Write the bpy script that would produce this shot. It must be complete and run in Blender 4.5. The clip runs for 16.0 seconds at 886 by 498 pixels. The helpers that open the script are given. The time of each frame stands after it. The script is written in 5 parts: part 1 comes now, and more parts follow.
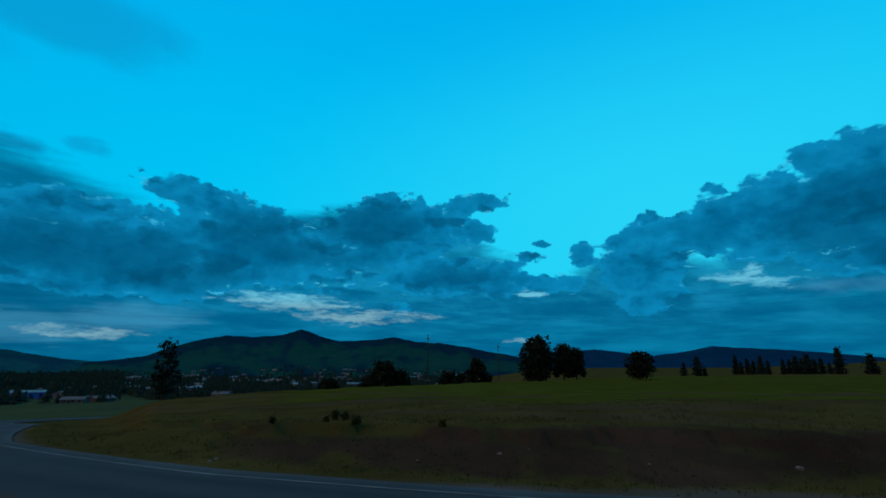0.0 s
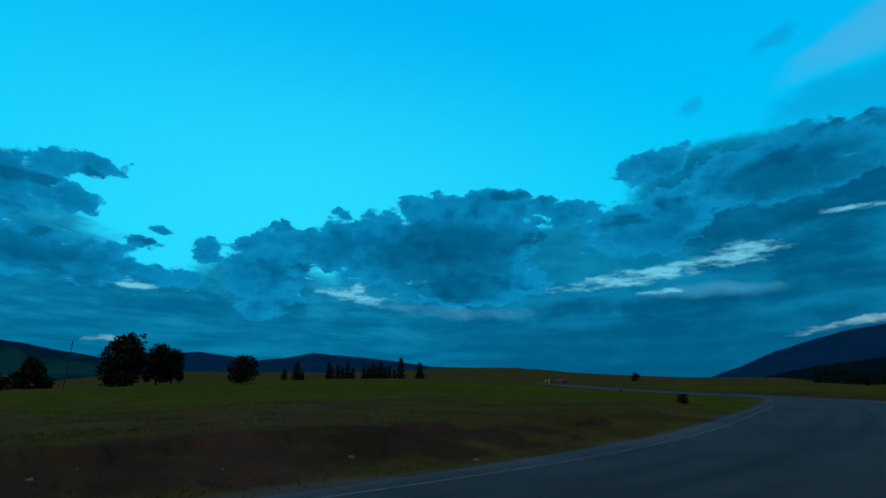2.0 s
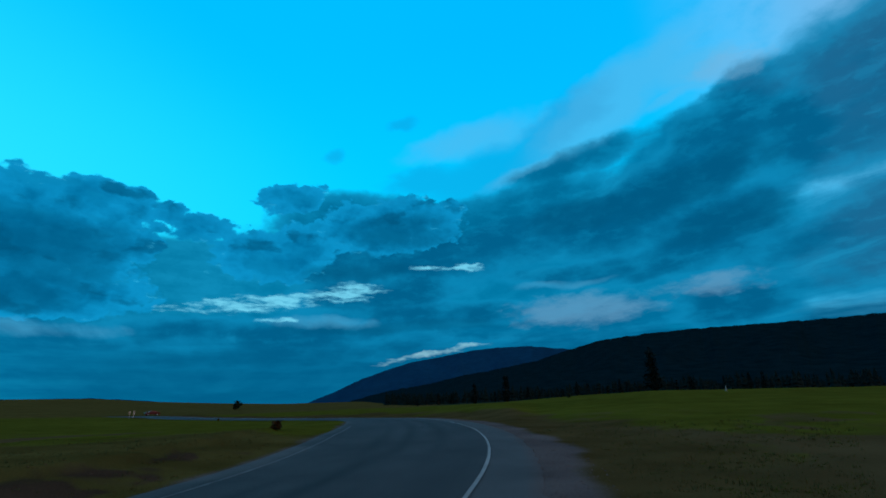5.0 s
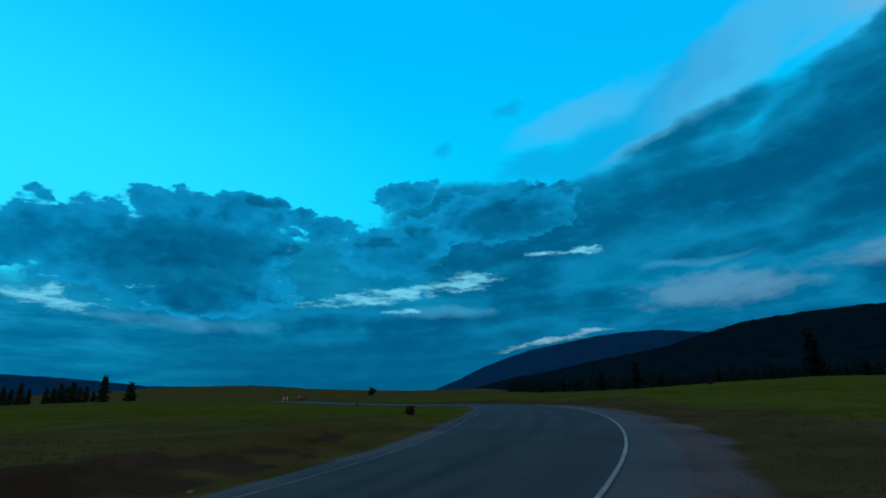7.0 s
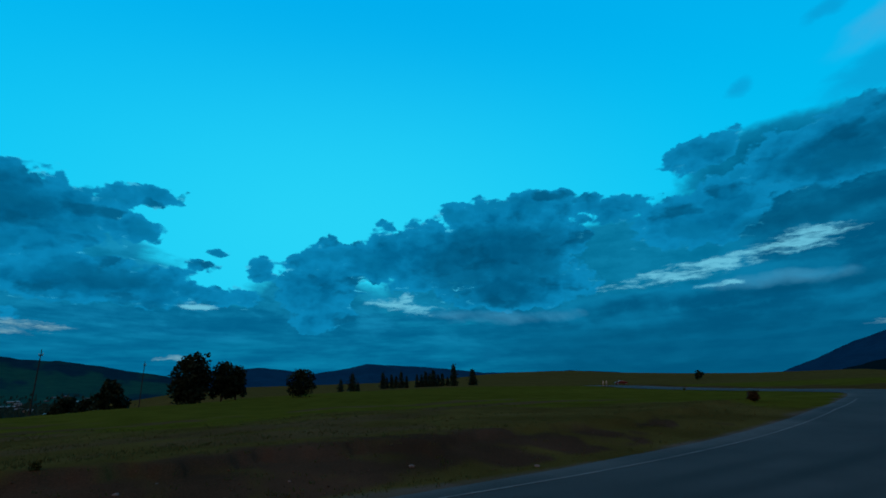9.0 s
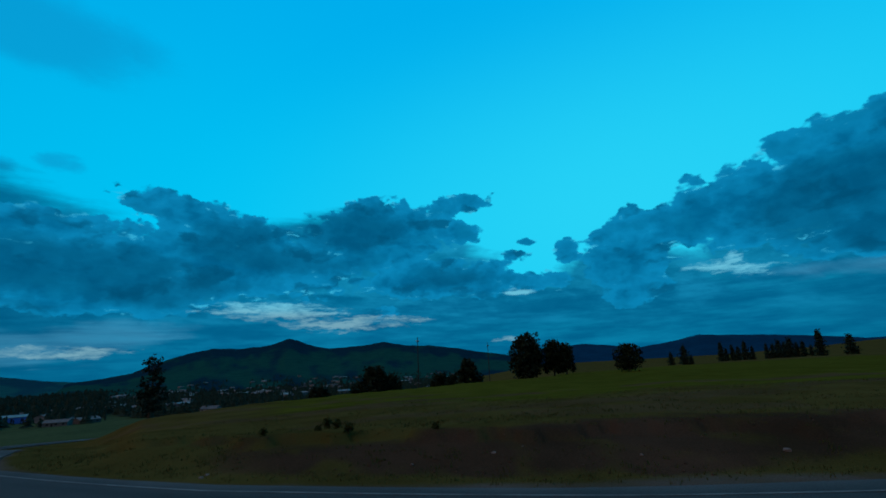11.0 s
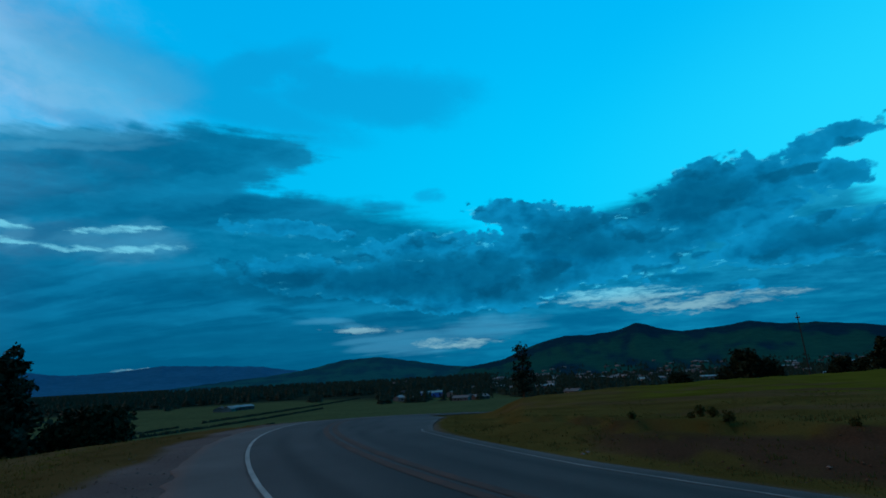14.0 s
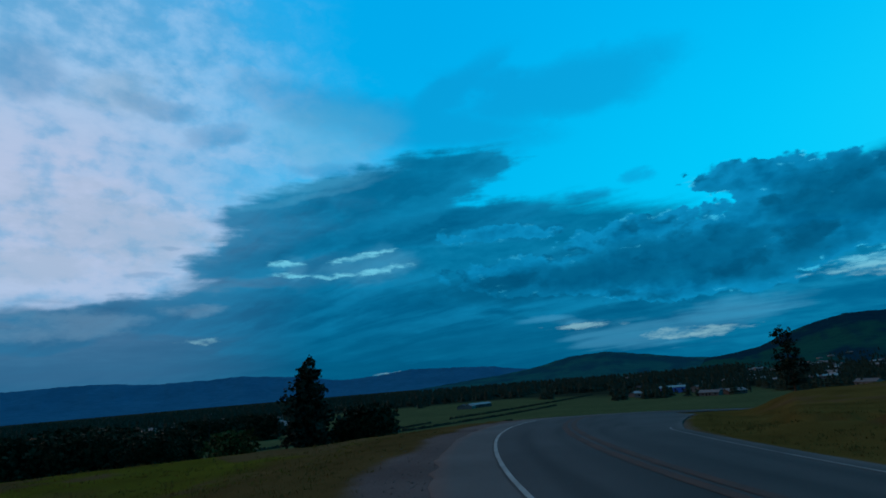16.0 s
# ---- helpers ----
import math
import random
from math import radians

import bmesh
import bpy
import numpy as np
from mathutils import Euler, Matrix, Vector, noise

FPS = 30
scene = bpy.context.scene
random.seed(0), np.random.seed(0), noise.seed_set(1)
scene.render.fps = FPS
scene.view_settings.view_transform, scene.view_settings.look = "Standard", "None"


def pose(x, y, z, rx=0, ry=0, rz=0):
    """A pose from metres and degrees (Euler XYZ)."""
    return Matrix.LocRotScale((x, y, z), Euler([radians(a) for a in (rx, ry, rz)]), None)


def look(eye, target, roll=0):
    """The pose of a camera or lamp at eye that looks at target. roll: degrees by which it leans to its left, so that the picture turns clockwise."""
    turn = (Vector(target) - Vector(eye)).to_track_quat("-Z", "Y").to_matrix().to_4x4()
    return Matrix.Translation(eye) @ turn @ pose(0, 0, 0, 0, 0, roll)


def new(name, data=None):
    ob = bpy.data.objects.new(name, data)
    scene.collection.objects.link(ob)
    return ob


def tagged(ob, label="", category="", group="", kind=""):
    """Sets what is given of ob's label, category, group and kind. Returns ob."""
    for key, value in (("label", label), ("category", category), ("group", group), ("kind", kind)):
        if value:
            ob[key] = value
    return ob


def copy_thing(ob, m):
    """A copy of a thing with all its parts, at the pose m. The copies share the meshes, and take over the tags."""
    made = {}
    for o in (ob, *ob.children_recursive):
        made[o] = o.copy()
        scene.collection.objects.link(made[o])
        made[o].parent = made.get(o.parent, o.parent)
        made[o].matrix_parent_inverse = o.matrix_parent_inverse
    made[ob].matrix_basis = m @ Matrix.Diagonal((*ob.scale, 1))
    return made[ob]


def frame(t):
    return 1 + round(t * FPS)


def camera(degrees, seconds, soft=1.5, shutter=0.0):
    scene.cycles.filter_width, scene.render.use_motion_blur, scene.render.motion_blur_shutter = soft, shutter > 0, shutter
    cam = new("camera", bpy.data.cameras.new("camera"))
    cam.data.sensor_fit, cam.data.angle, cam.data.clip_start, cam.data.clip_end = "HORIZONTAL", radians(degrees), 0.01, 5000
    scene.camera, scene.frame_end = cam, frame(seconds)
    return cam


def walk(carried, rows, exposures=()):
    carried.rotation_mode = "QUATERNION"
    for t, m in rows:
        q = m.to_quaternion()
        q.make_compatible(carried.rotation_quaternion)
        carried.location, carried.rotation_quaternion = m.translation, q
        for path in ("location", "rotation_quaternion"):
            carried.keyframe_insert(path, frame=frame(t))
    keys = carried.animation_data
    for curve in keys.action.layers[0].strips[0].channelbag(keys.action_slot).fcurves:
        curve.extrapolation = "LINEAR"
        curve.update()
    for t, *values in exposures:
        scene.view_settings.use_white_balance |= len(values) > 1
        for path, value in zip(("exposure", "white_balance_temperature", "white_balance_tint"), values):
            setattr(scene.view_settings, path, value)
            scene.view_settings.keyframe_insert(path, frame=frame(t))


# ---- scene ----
cam = camera(85.34, 16.0, soft=1.7)
EYE = 1.8
PATH = [
    (0.00, pose(-0.001, 0.231, EYE, 103.83, -0.35, 0.28)),
    (0.50, pose(0.037, 0.228, EYE, 103.00, -0.69, -9.12)),
    (1.00, pose(0.067, 0.221, EYE, 102.11, -0.88, -16.79)),
    (1.50, pose(0.111, 0.202, EYE, 103.11, -1.20, -28.75)),
    (2.00, pose(0.158, 0.168, EYE, 104.77, -0.83, -43.28)),
    (2.50, pose(0.190, 0.131, EYE, 105.01, -1.17, -55.34)),
    (3.00, pose(0.201, 0.112, EYE, 103.86, -1.68, -60.89)),
    (3.50, pose(0.216, 0.080, EYE, 103.68, -0.55, -69.58)),
    (4.00, pose(0.225, 0.050, EYE, 105.72, -0.24, -77.49)),
    (4.20, pose(0.227, 0.041, EYE, 106.33, -0.04, -79.88)),
    (4.70, pose(0.230, 0.021, EYE, 107.26, 0.54, -84.87)),
    (5.25, pose(0.229, 0.06, EYE, 107.96, 1.27, -87.07)),
    (5.80, pose(0.227, 0.11, EYE, 108.08, 1.78, -85.62)),
    (6.30, pose(0.224, 0.145, EYE, 107.60, 1.77, -80.96)),
    (6.50, pose(0.222, 0.16, EYE, 107.05, 1.64, -78.44)),
    (7.00, pose(0.218, 0.165, EYE, 106.57, 0.92, -72.50)),
    (7.50, pose(0.210, 0.095, EYE, 106.29, 0.39, -65.57)),
    (8.00, pose(0.193, 0.127, EYE, 105.91, 0.88, -56.68)),
    (8.50, pose(0.174, 0.151, EYE, 105.90, 1.44, -49.09)),
    (9.00, pose(0.139, 0.184, EYE, 105.55, 1.37, -37.17)),
    (9.50, pose(0.098, 0.209, EYE, 105.24, 0.10, -25.06)),
    (9.70, pose(0.077, 0.217, EYE, 105.13, 0.28, -19.59)),
    (10.20, pose(0.037, 0.228, EYE, 104.71, 1.00, -9.19)),
    (10.75, pose(0.012, 0.230, EYE, 104.18, 2.10, -2.93)),
    (11.30, pose(-0.007, 0.230, EYE, 103.98, 3.01, 1.75)),
    (11.80, pose(-0.032, 0.228, EYE, 104.45, 3.22, 7.95)),
    (12.00, pose(-0.045, 0.226, EYE, 104.81, 3.14, 11.22)),
    (12.50, pose(-0.081, 0.216, EYE, 105.11, 3.42, 20.66)),
    (13.00, pose(-0.101, 0.207, EYE, 104.37, 2.69, 25.92)),
    (13.50, pose(-0.113, 0.201, EYE, 104.33, 2.68, 29.31)),
    (14.00, pose(-0.143, 0.181, EYE, 104.20, 2.77, 38.48)),
    (14.50, pose(-0.168, 0.158, EYE, 103.30, 2.88, 46.65)),
    (15.00, pose(-0.189, 0.132, EYE, 104.90, 3.38, 55.12)),
    (15.50, pose(-0.199, 0.117, EYE, 105.38, 3.85, 59.43)),
    (16.00, pose(-0.208, 0.100, EYE, 105.56, 4.59, 64.43)),
]
walk(cam, PATH, [(0.0, -0.09), (1.0, -0.05), (2.0, 0.0), (3.0, 0.1), (4.0, 0.22), (6.5, 0.18), (7.5, 0.1), (8.5, -0.04), (9.5, -0.12), (12.5, -0.06), (14.0, 0.04), (16.0, 0.0)])


# ---- sky: clear dusk gradient, cloud banks, thin veils, bright slits ----
def lin(r, g, b):
    """Linear colour from 0 to 255 display values."""
    return tuple((v / 255 / 12.92 if v <= 10 else ((v / 255 + 0.055) / 1.055) ** 2.4) for v in (r, g, b)) + (1.0,)


world = bpy.data.worlds.new("dusk_sky")
world.use_nodes = True
sky = world.node_tree
sky.nodes.clear()


def wire(socket, value):
    if isinstance(value, bpy.types.NodeSocket):
        sky.links.new(value, socket)
    else:
        socket.default_value = value


def calc(op, a, b=0.0, c=0.0, clamp=False):
    n = sky.nodes.new("ShaderNodeMath")
    n.operation, n.use_clamp = op, clamp
    for k, v in enumerate((a, b, c)):
        wire(n.inputs[k], v)
    return n.outputs[0]


def vcalc(op, a, b=(0, 0, 0)):
    n = sky.nodes.new("ShaderNodeVectorMath")
    n.operation = op
    wire(n.inputs[0], a)
    wire(n.inputs[1], b)
    return n.outputs["Value"] if op in ("LENGTH", "DOT_PRODUCT") else n.outputs[0]


def blend(fac, a, b):
    n = sky.nodes.new("ShaderNodeMix")
    n.data_type = "RGBA"
    wire(n.inputs[0], fac)
    wire(n.inputs[6], a)
    wire(n.inputs[7], b)
    return n.outputs[2]


def step(v, lo, hi):
    n = sky.nodes.new("ShaderNodeMapRange")
    n.interpolation_type = "SMOOTHSTEP"
    wire(n.inputs[0], v)
    n.inputs[1].default_value, n.inputs[2].default_value = lo, hi
    return n.outputs[0]


def grain(vec, scale, detail=5.0, rough=0.55):
    n = sky.nodes.new("ShaderNodeTexNoise")
    wire(n.inputs["Vector"], vec)
    n.inputs["Scale"].default_value, n.inputs["Detail"].default_value, n.inputs["Roughness"].default_value = scale, detail, rough
    return n


def stretch(vec, sx, sy, turn=0.0):
    n = sky.nodes.new("ShaderNodeMapping")
    wire(n.inputs["Vector"], vec)
    n.inputs["Rotation"].default_value = (0, 0, radians(turn))
    n.inputs["Scale"].default_value = (sx, sy, 1)
    return n.outputs[0]


coord = sky.nodes.new("ShaderNodeTexCoord").outputs["Generated"]
parts = sky.nodes.new("ShaderNodeSeparateXYZ")
wire(parts.inputs[0], coord)
around = calc("MULTIPLY", calc("ARCTAN2", calc("MULTIPLY", parts.outputs[0], -1.0), parts.outputs[1]), 57.29578)
above = calc("MULTIPLY", calc("ARCSINE", parts.outputs[2]), 57.29578)
flat_n = sky.nodes.new("ShaderNodeCombineXYZ")
wire(flat_n.inputs[0], around)
wire(flat_n.inputs[1], above)
flat = flat_n.outputs[0]
# the cloud deck seen from below: its texture shrinks towards the horizon
deck_n = sky.nodes.new("ShaderNodeVectorMath")
deck_n.operation = "SCALE"
wire(deck_n.inputs[0], vcalc("MULTIPLY", coord, (1, 1, 0)))
wire(deck_n.inputs["Scale"], calc("DIVIDE", 1.0, calc("ADD", calc("MAXIMUM", parts.outputs[2], 0.0), 0.13)))
deck = deck_n.outputs[0]

# ragged outlines: the flat sky is bent by two sizes of turbulence before the banks are laid out
bend_a = vcalc("SUBTRACT", grain(stretch(flat, 1.0, 1.7), 0.16, 4.0).outputs["Color"], (0.5, 0.5, 0.5))
bend_b = vcalc("SUBTRACT", grain(stretch(flat, 1.0, 1.5), 0.75, 5.0).outputs["Color"], (0.5, 0.5, 0.5))
bent = vcalc("ADD", flat, vcalc("ADD", vcalc("MULTIPLY", bend_a, (4.0, 2.0, 0)), vcalc("MULTIPLY", bend_b, (1.2, 0.9, 0))))
bent_s = vcalc("ADD", flat, vcalc("MULTIPLY", bend_b, (2.2, 0.7, 0)))
bent_v = vcalc("ADD", flat, vcalc("MULTIPLY", bend_a, (6.0, 2.2, 0)))


class Bank:
    """Collects ellipses (azimuth, elevation, half length, half depth, tilt; degrees) into one soft field: up to 1 in a heart, 0 on a rim; thin ones stay low and so break up into wisps."""

    def __init__(self, vec, blur, thin):
        self.vec, self.blur, self.thin, self.field = vec, blur, thin, None

    def __call__(self, az, el, long, deep, tilt):
        n = sky.nodes.new("ShaderNodeMapping")
        n.vector_type = "TEXTURE"
        vec = self.vec
        if self.field is not None:
            # a vanishing share of the field so far keeps the ellipses in order, one after another
            turn_ = sky.nodes.new("ShaderNodeVectorMath")
            turn_.operation = "SCALE"
            wire(turn_.inputs[0], self.vec)
            wire(turn_.inputs["Scale"], calc("MULTIPLY_ADD", self.field, 1e-7, 1.0))
            vec = turn_.outputs[0]
        wire(n.inputs["Vector"], vec)
        n.inputs["Location"].default_value = (az, el, 0)
        n.inputs["Rotation"].default_value = (0, 0, radians(tilt))
        n.inputs["Scale"].default_value = (long, deep, 1)
        heart = min(1.0, self.thin + 0.22 * deep)
        d = calc("MULTIPLY_ADD", vcalc("DOT_PRODUCT", n.outputs[0], n.outputs[0]), -heart, heart)
        self.field = d if self.field is None else calc("SMOOTH_MAX", self.field, d, self.blur)


dark = Bank(bent, 0.22, 0.35)
dark(38.1, 10.6, 12.9, 3.97, -3)
dark(42.1, 14.3, 4.4, 1.33, -7)
dark(22.2, 12.5, 15.8, 5.10, 1)
dark(27.7, 18.6, 3.5, 0.90, 18)
dark(6.8, 15.3, 10.2, 4.81, -2)
dark(-2.8, 19.1, 5.6, 1.47, -2)
dark(-3.2, 16.0, 4.3, 1.75, 1)
dark(-0.7, 10.4, 12.8, 2.82, -0)
dark(-12.4, 9.7, 5.5, 1.57, -0)
dark(-9.6, 13.0, 2.3, 0.80, 8)
dark(-11.7, 14.3, 1.7, 0.59, 14)
dark(-16.5, 12.9, 2.1, 1.80, -12)
dark(-20.5, 14.5, 0.8, 0.44, 5)
dark(33.5, 8.0, 10.9, 1.89, -2)
dark(6.0, 6.8, 3.0, 1.06, -1)
dark(-22.5, 11.1, 5.1, 4.72, -5)
dark(-23.9, 15.0, 3.4, 1.92, -6)
dark(-30.5, 14.9, 7.9, 3.29, -10)
dark(-36.6, 14.6, 8.9, 5.01, -6)
dark(-45.5, 15.4, 11.4, 6.70, -3)
dark(-49.8, 19.8, 5.3, 2.65, 1)
dark(-46.9, 10.4, 10.1, 2.80, -3)
dark(-39.2, 19.4, 2.8, 1.74, -2)
dark(-23.5, 7.4, 4.2, 1.88, -3)
dark(-30.9, 18.2, 2.3, 0.99, 10)
dark(-55.4, 19.9, 2.7, 1.31, 3)
dark(-58.6, 18.7, 3.9, 2.23, -6)
dark(-68.5, 22.8, 5.0, 2.10, -13)
dark(-67.5, 16.8, 8.8, 3.98, -7)
dark(-80.0, 20.3, 11.3, 4.01, -7)
dark(43.4, 10.3, 22.5, 2.80, 5)
dark(55.4, 16.6, 8.9, 1.29, 3)
dark(39.4, 14.2, 11.0, 2.29, 2)
dark(27.5, 17.4, 8.8, 2.11, 8)
dark(5.3, 16.8, 9.7, 3.54, 2)
soft = Bank(bent_v, 0.35, 0.45)
soft(-83.8, 17.7, 22.0, 5.00, -4)
soft(-97.3, 21.4, 16.2, 3.79, -9)
soft(-106.9, 19.8, 16.2, 4.40, -7)
soft(-115.6, 23.1, 12.1, 3.74, -14)
soft(-121.1, 26.3, 8.3, 3.98, -15)
soft(-118.0, 16.7, 10.2, 4.87, -9)
soft(-103.8, 14.1, 12.3, 1.57, -2)
soft(-114.2, 13.8, 8.3, 1.19, -7)
soft(-85.0, 10.1, 16.9, 1.59, -1)
soft(-69.5, 5.4, 25.6, 1.55, -3)
soft(-123.7, 29.5, 4.7, 2.88, -11)
soft(-104.6, 26.7, 9.4, 1.79, -10)
soft(-75.8, 20.8, 10.3, 3.42, -4)
soft(-79.3, 12.3, 11.0, 2.43, -4)
soft(-67.1, 7.5, 17.6, 2.16, -1)
soft(71.7, 21.7, 17.8, 4.07, -12)
soft(83.3, 16.2, 9.3, 2.85, -16)
soft(58.2, 25.1, 5.8, 1.57, 1)
soft(64.5, 18.1, 13.9, 2.28, -5)
soft(55.0, 16.7, 8.2, 1.47, 3)
soft(77.4, 9.1, 23.0, 2.96, -1)
soft(96.0, 8.9, 9.6, 1.69, -7)
soft(69.2, 5.8, 20.8, 1.69, 0)
soft(71.5, 21.1, 14.7, 2.65, -9)
soft(76.9, 17.7, 8.8, 2.11, -10)
soft(60.9, 25.3, 6.9, 1.21, -1)
soft(71.5, 8.8, 15.4, 3.30, -2)
soft(56.8, 17.2, 8.2, 1.28, 5)
soft(65.6, 4.3, 21.1, 1.70, 1)
soft(46.6, 10.6, 18.3, 3.51, -0)
soft(-118.1, 9.1, 6.8, 3.04, 2)
soft(104.0, 6.8, 4.7, 1.31, -3)
soft(-133.0, 26.0, 13.0, 8.00, -12)
soft(-134.0, 14.0, 15.0, 6.00, -4)
veil = Bank(bent_v, 0.30, 0.55)
veil(38.6, 20.2, 1.6, 0.48, -15)
veil(-93.5, 26.5, 12.6, 3.20, -16)
veil(-102.1, 30.7, 9.0, 2.76, -23)
veil(-72.6, 28.3, 1.8, 0.83, -11)
veil(-81.6, 32.4, 2.3, 0.88, -11)
veil(-84.4, 25.6, 5.0, 1.96, -6)
veil(46.3, 31.8, 15.7, 3.38, -0)
veil(61.7, 33.0, 11.5, 2.29, -23)
veil(46.7, 31.6, 12.2, 2.76, 8)
veil(67.9, 30.7, 21.4, 3.13, 9)
veil(39.0, 20.5, 1.8, 0.87, -7)
veil(45.0, 19.6, 2.6, 0.51, 11)
veil(75.5, 25.3, 6.3, 0.90, -0)
veil(49.4, 32.4, 14.3, 2.39, 14)
veil(107.9, 30.4, 3.8, 2.86, -7)
veil(88.9, 19.5, 2.1, 0.85, -9)
veil(94.5, 15.9, 1.7, 0.35, -4)
veil(96.3, 12.9, 2.5, 0.34, -3)
veil(96.1, 29.9, 4.4, 1.21, -1)
veil(90.1, 28.0, 4.3, 1.15, -17)
veil(38.4, 20.3, 1.7, 0.57, -3)
veil(44.6, 19.4, 2.0, 0.61, -5)
pale = Bank(bent_v, 0.30, 0.55)
pale(-109.5, 32.4, 13.9, 3.42, -20)
pale(-118.0, 33.3, 7.6, 2.00, 1)
pale(-91.8, 30.5, 10.4, 2.50, -11)
pale(-116.7, 31.3, 6.2, 0.74, -10)
pale(-98.4, 26.7, 7.6, 0.88, -18)
pale(-44.7, 7.0, 8.1, 1.11, -1)
pale(-71.1, 9.0, 6.0, 0.79, -1)
pale(-100.6, 13.0, 6.5, 0.56, -5)
pale(77.0, 29.6, 10.8, 4.55, -4)
pale(77.5, 23.6, 10.4, 0.92, -11)
pale(71.6, 14.6, 4.7, 2.26, -6)
pale(80.7, 14.0, 2.3, 1.71, -9)
pale(77.3, 22.6, 12.8, 0.64, -14)
pale(72.4, 14.1, 7.4, 2.13, -5)
pale(81.7, 14.2, 2.8, 0.90, -4)
pale(42.4, 3.5, 8.6, 2.05, 2)
pale(49.8, 5.8, 6.9, 0.64, 6)
pale(-39.9, 7.5, 4.8, 0.82, 2)
pale(32.9, 4.7, 8.5, 1.67, -3)
pale(-74.1, 9.1, 4.6, 0.91, -2)
haze = Bank(bent_v, 0.50, 0.80)
haze(-117.9, 10.1, 7.3, 4.09, 3)
haze(15.3, 6.1, 37.6, 3.78, -2)
haze(-22.8, 7.9, 9.1, 4.29, 3)
haze(-48.9, 11.7, 19.6, 5.25, -6)
haze(-78.5, 11.8, 26.8, 7.34, -4)
haze(-105.4, 14.3, 22.3, 8.17, -8)
haze(-118.0, 23.5, 11.5, 6.21, -11)
haze(-73.6, 10.5, 16.6, 5.13, -2)
haze(-67.3, 4.6, 34.0, 3.18, -1)
haze(65.1, 11.0, 26.5, 6.97, -2)
haze(42.9, 5.9, 34.9, 5.25, 2)
haze(90.8, 6.4, 24.0, 3.99, -2)
haze(62.2, 12.7, 28.5, 7.36, -3)
haze(9.7, 12.1, 17.4, 5.30, 5)
bright = Bank(bent_s, 0.12, 0.50)
bright(17.5, 7.0, 7.7, 1.20, 3)
bright(9.1, 5.6, 7.8, 0.91, -1)
bright(36.5, 3.0, 5.4, 0.47, -0)
bright(40.8, 3.3, 1.9, 0.35, -1)
bright(-32.7, 8.9, 4.3, 0.85, 8)
bright(-33.1, 9.6, 1.1, 0.98, -17)
bright(-10.1, 8.4, 2.0, 0.46, 1)
bright(-9.3, 3.1, 2.6, 0.32, 0)
bright(-65.8, 10.9, 8.5, 0.99, -7)
bright(-75.1, 12.5, 4.7, 1.14, -5)
bright(-85.5, 15.5, 3.4, 0.40, 2)
bright(-89.9, 15.5, 2.4, 0.53, 6)
bright(-35.0, 8.4, 1.6, 0.53, 8)
bright(-67.8, 9.2, 2.6, 0.26, -2)
bright(-85.1, 5.4, 7.2, 0.39, -9)
bright(-89.7, 6.3, 1.5, 0.45, -9)
bright(89.7, 6.2, 2.5, 0.35, -1)
bright(36.2, 3.3, 5.0, 0.35, 2)
bright(73.1, 15.1, 3.7, 0.47, -8)
bright(69.8, 13.6, 3.8, 0.54, -9)
bright(75.9, 13.1, 2.6, 0.33, -3)
bright(82.0, 14.5, 2.3, 0.45, 0)
bright(81.4, 13.2, 2.6, 0.32, 1)
bright(69.8, 1.5, 2.6, 0.19, -0)
bright(47.7, 5.0, 3.9, 0.32, 2)
pink = Bank(bent_v, 0.30, 0.60)
pink(-103.0, 9.9, 8.3, 2.05, 0)
pink(-117.0, 11.2, 5.5, 1.25, -1)
pink(-122.7, 32.5, 5.0, 1.42, 3)
pink(91.4, 9.4, 2.7, 0.82, 0)
pink(101.2, 8.0, 5.9, 1.58, -4)
pink(99.6, 17.4, 9.4, 4.37, 5)
pink(104.7, 13.3, 5.6, 2.05, -5)
pink(99.5, 30.4, 4.5, 2.33, -11)
core = Bank(bent_v, 0.30, 0.60)
core(50.0, 10.3, 18.2, 1.93, 1)
core(36.3, 11.9, 13.1, 1.71, 4)
core(9.7, 16.4, 7.2, 2.60, 1)
core(18.8, 13.2, 10.8, 1.74, 4)
core(-40.0, 13.5, 5.4, 4.14, -2)
core(-46.2, 14.1, 6.9, 4.03, -0)
core(-44.2, 10.1, 6.1, 1.74, -1)
core(-46.8, 14.1, 4.2, 3.51, -8)
core(-116.5, 21.9, 10.0, 2.38, -15)
core(-119.4, 17.6, 6.6, 2.03, -8)
core(-104.9, 20.7, 8.6, 1.80, -5)
core(52.6, 10.3, 14.2, 2.10, -3)
core(37.1, 10.6, 8.3, 1.56, -1)
core(22.1, 15.1, 4.5, 2.07, 8)
core(-82.1, 19.6, 7.2, 2.39, -1)
core(-77.6, 14.9, 8.2, 1.00, -5)
core(-81.8, 8.6, 14.5, 0.79, -2)
core(-2.0, 10.7, 5.2, 1.54, -5)
core(30.0, 9.5, 9.3, 1.86, -1)
core(7.6, 16.4, 5.5, 2.67, -2)

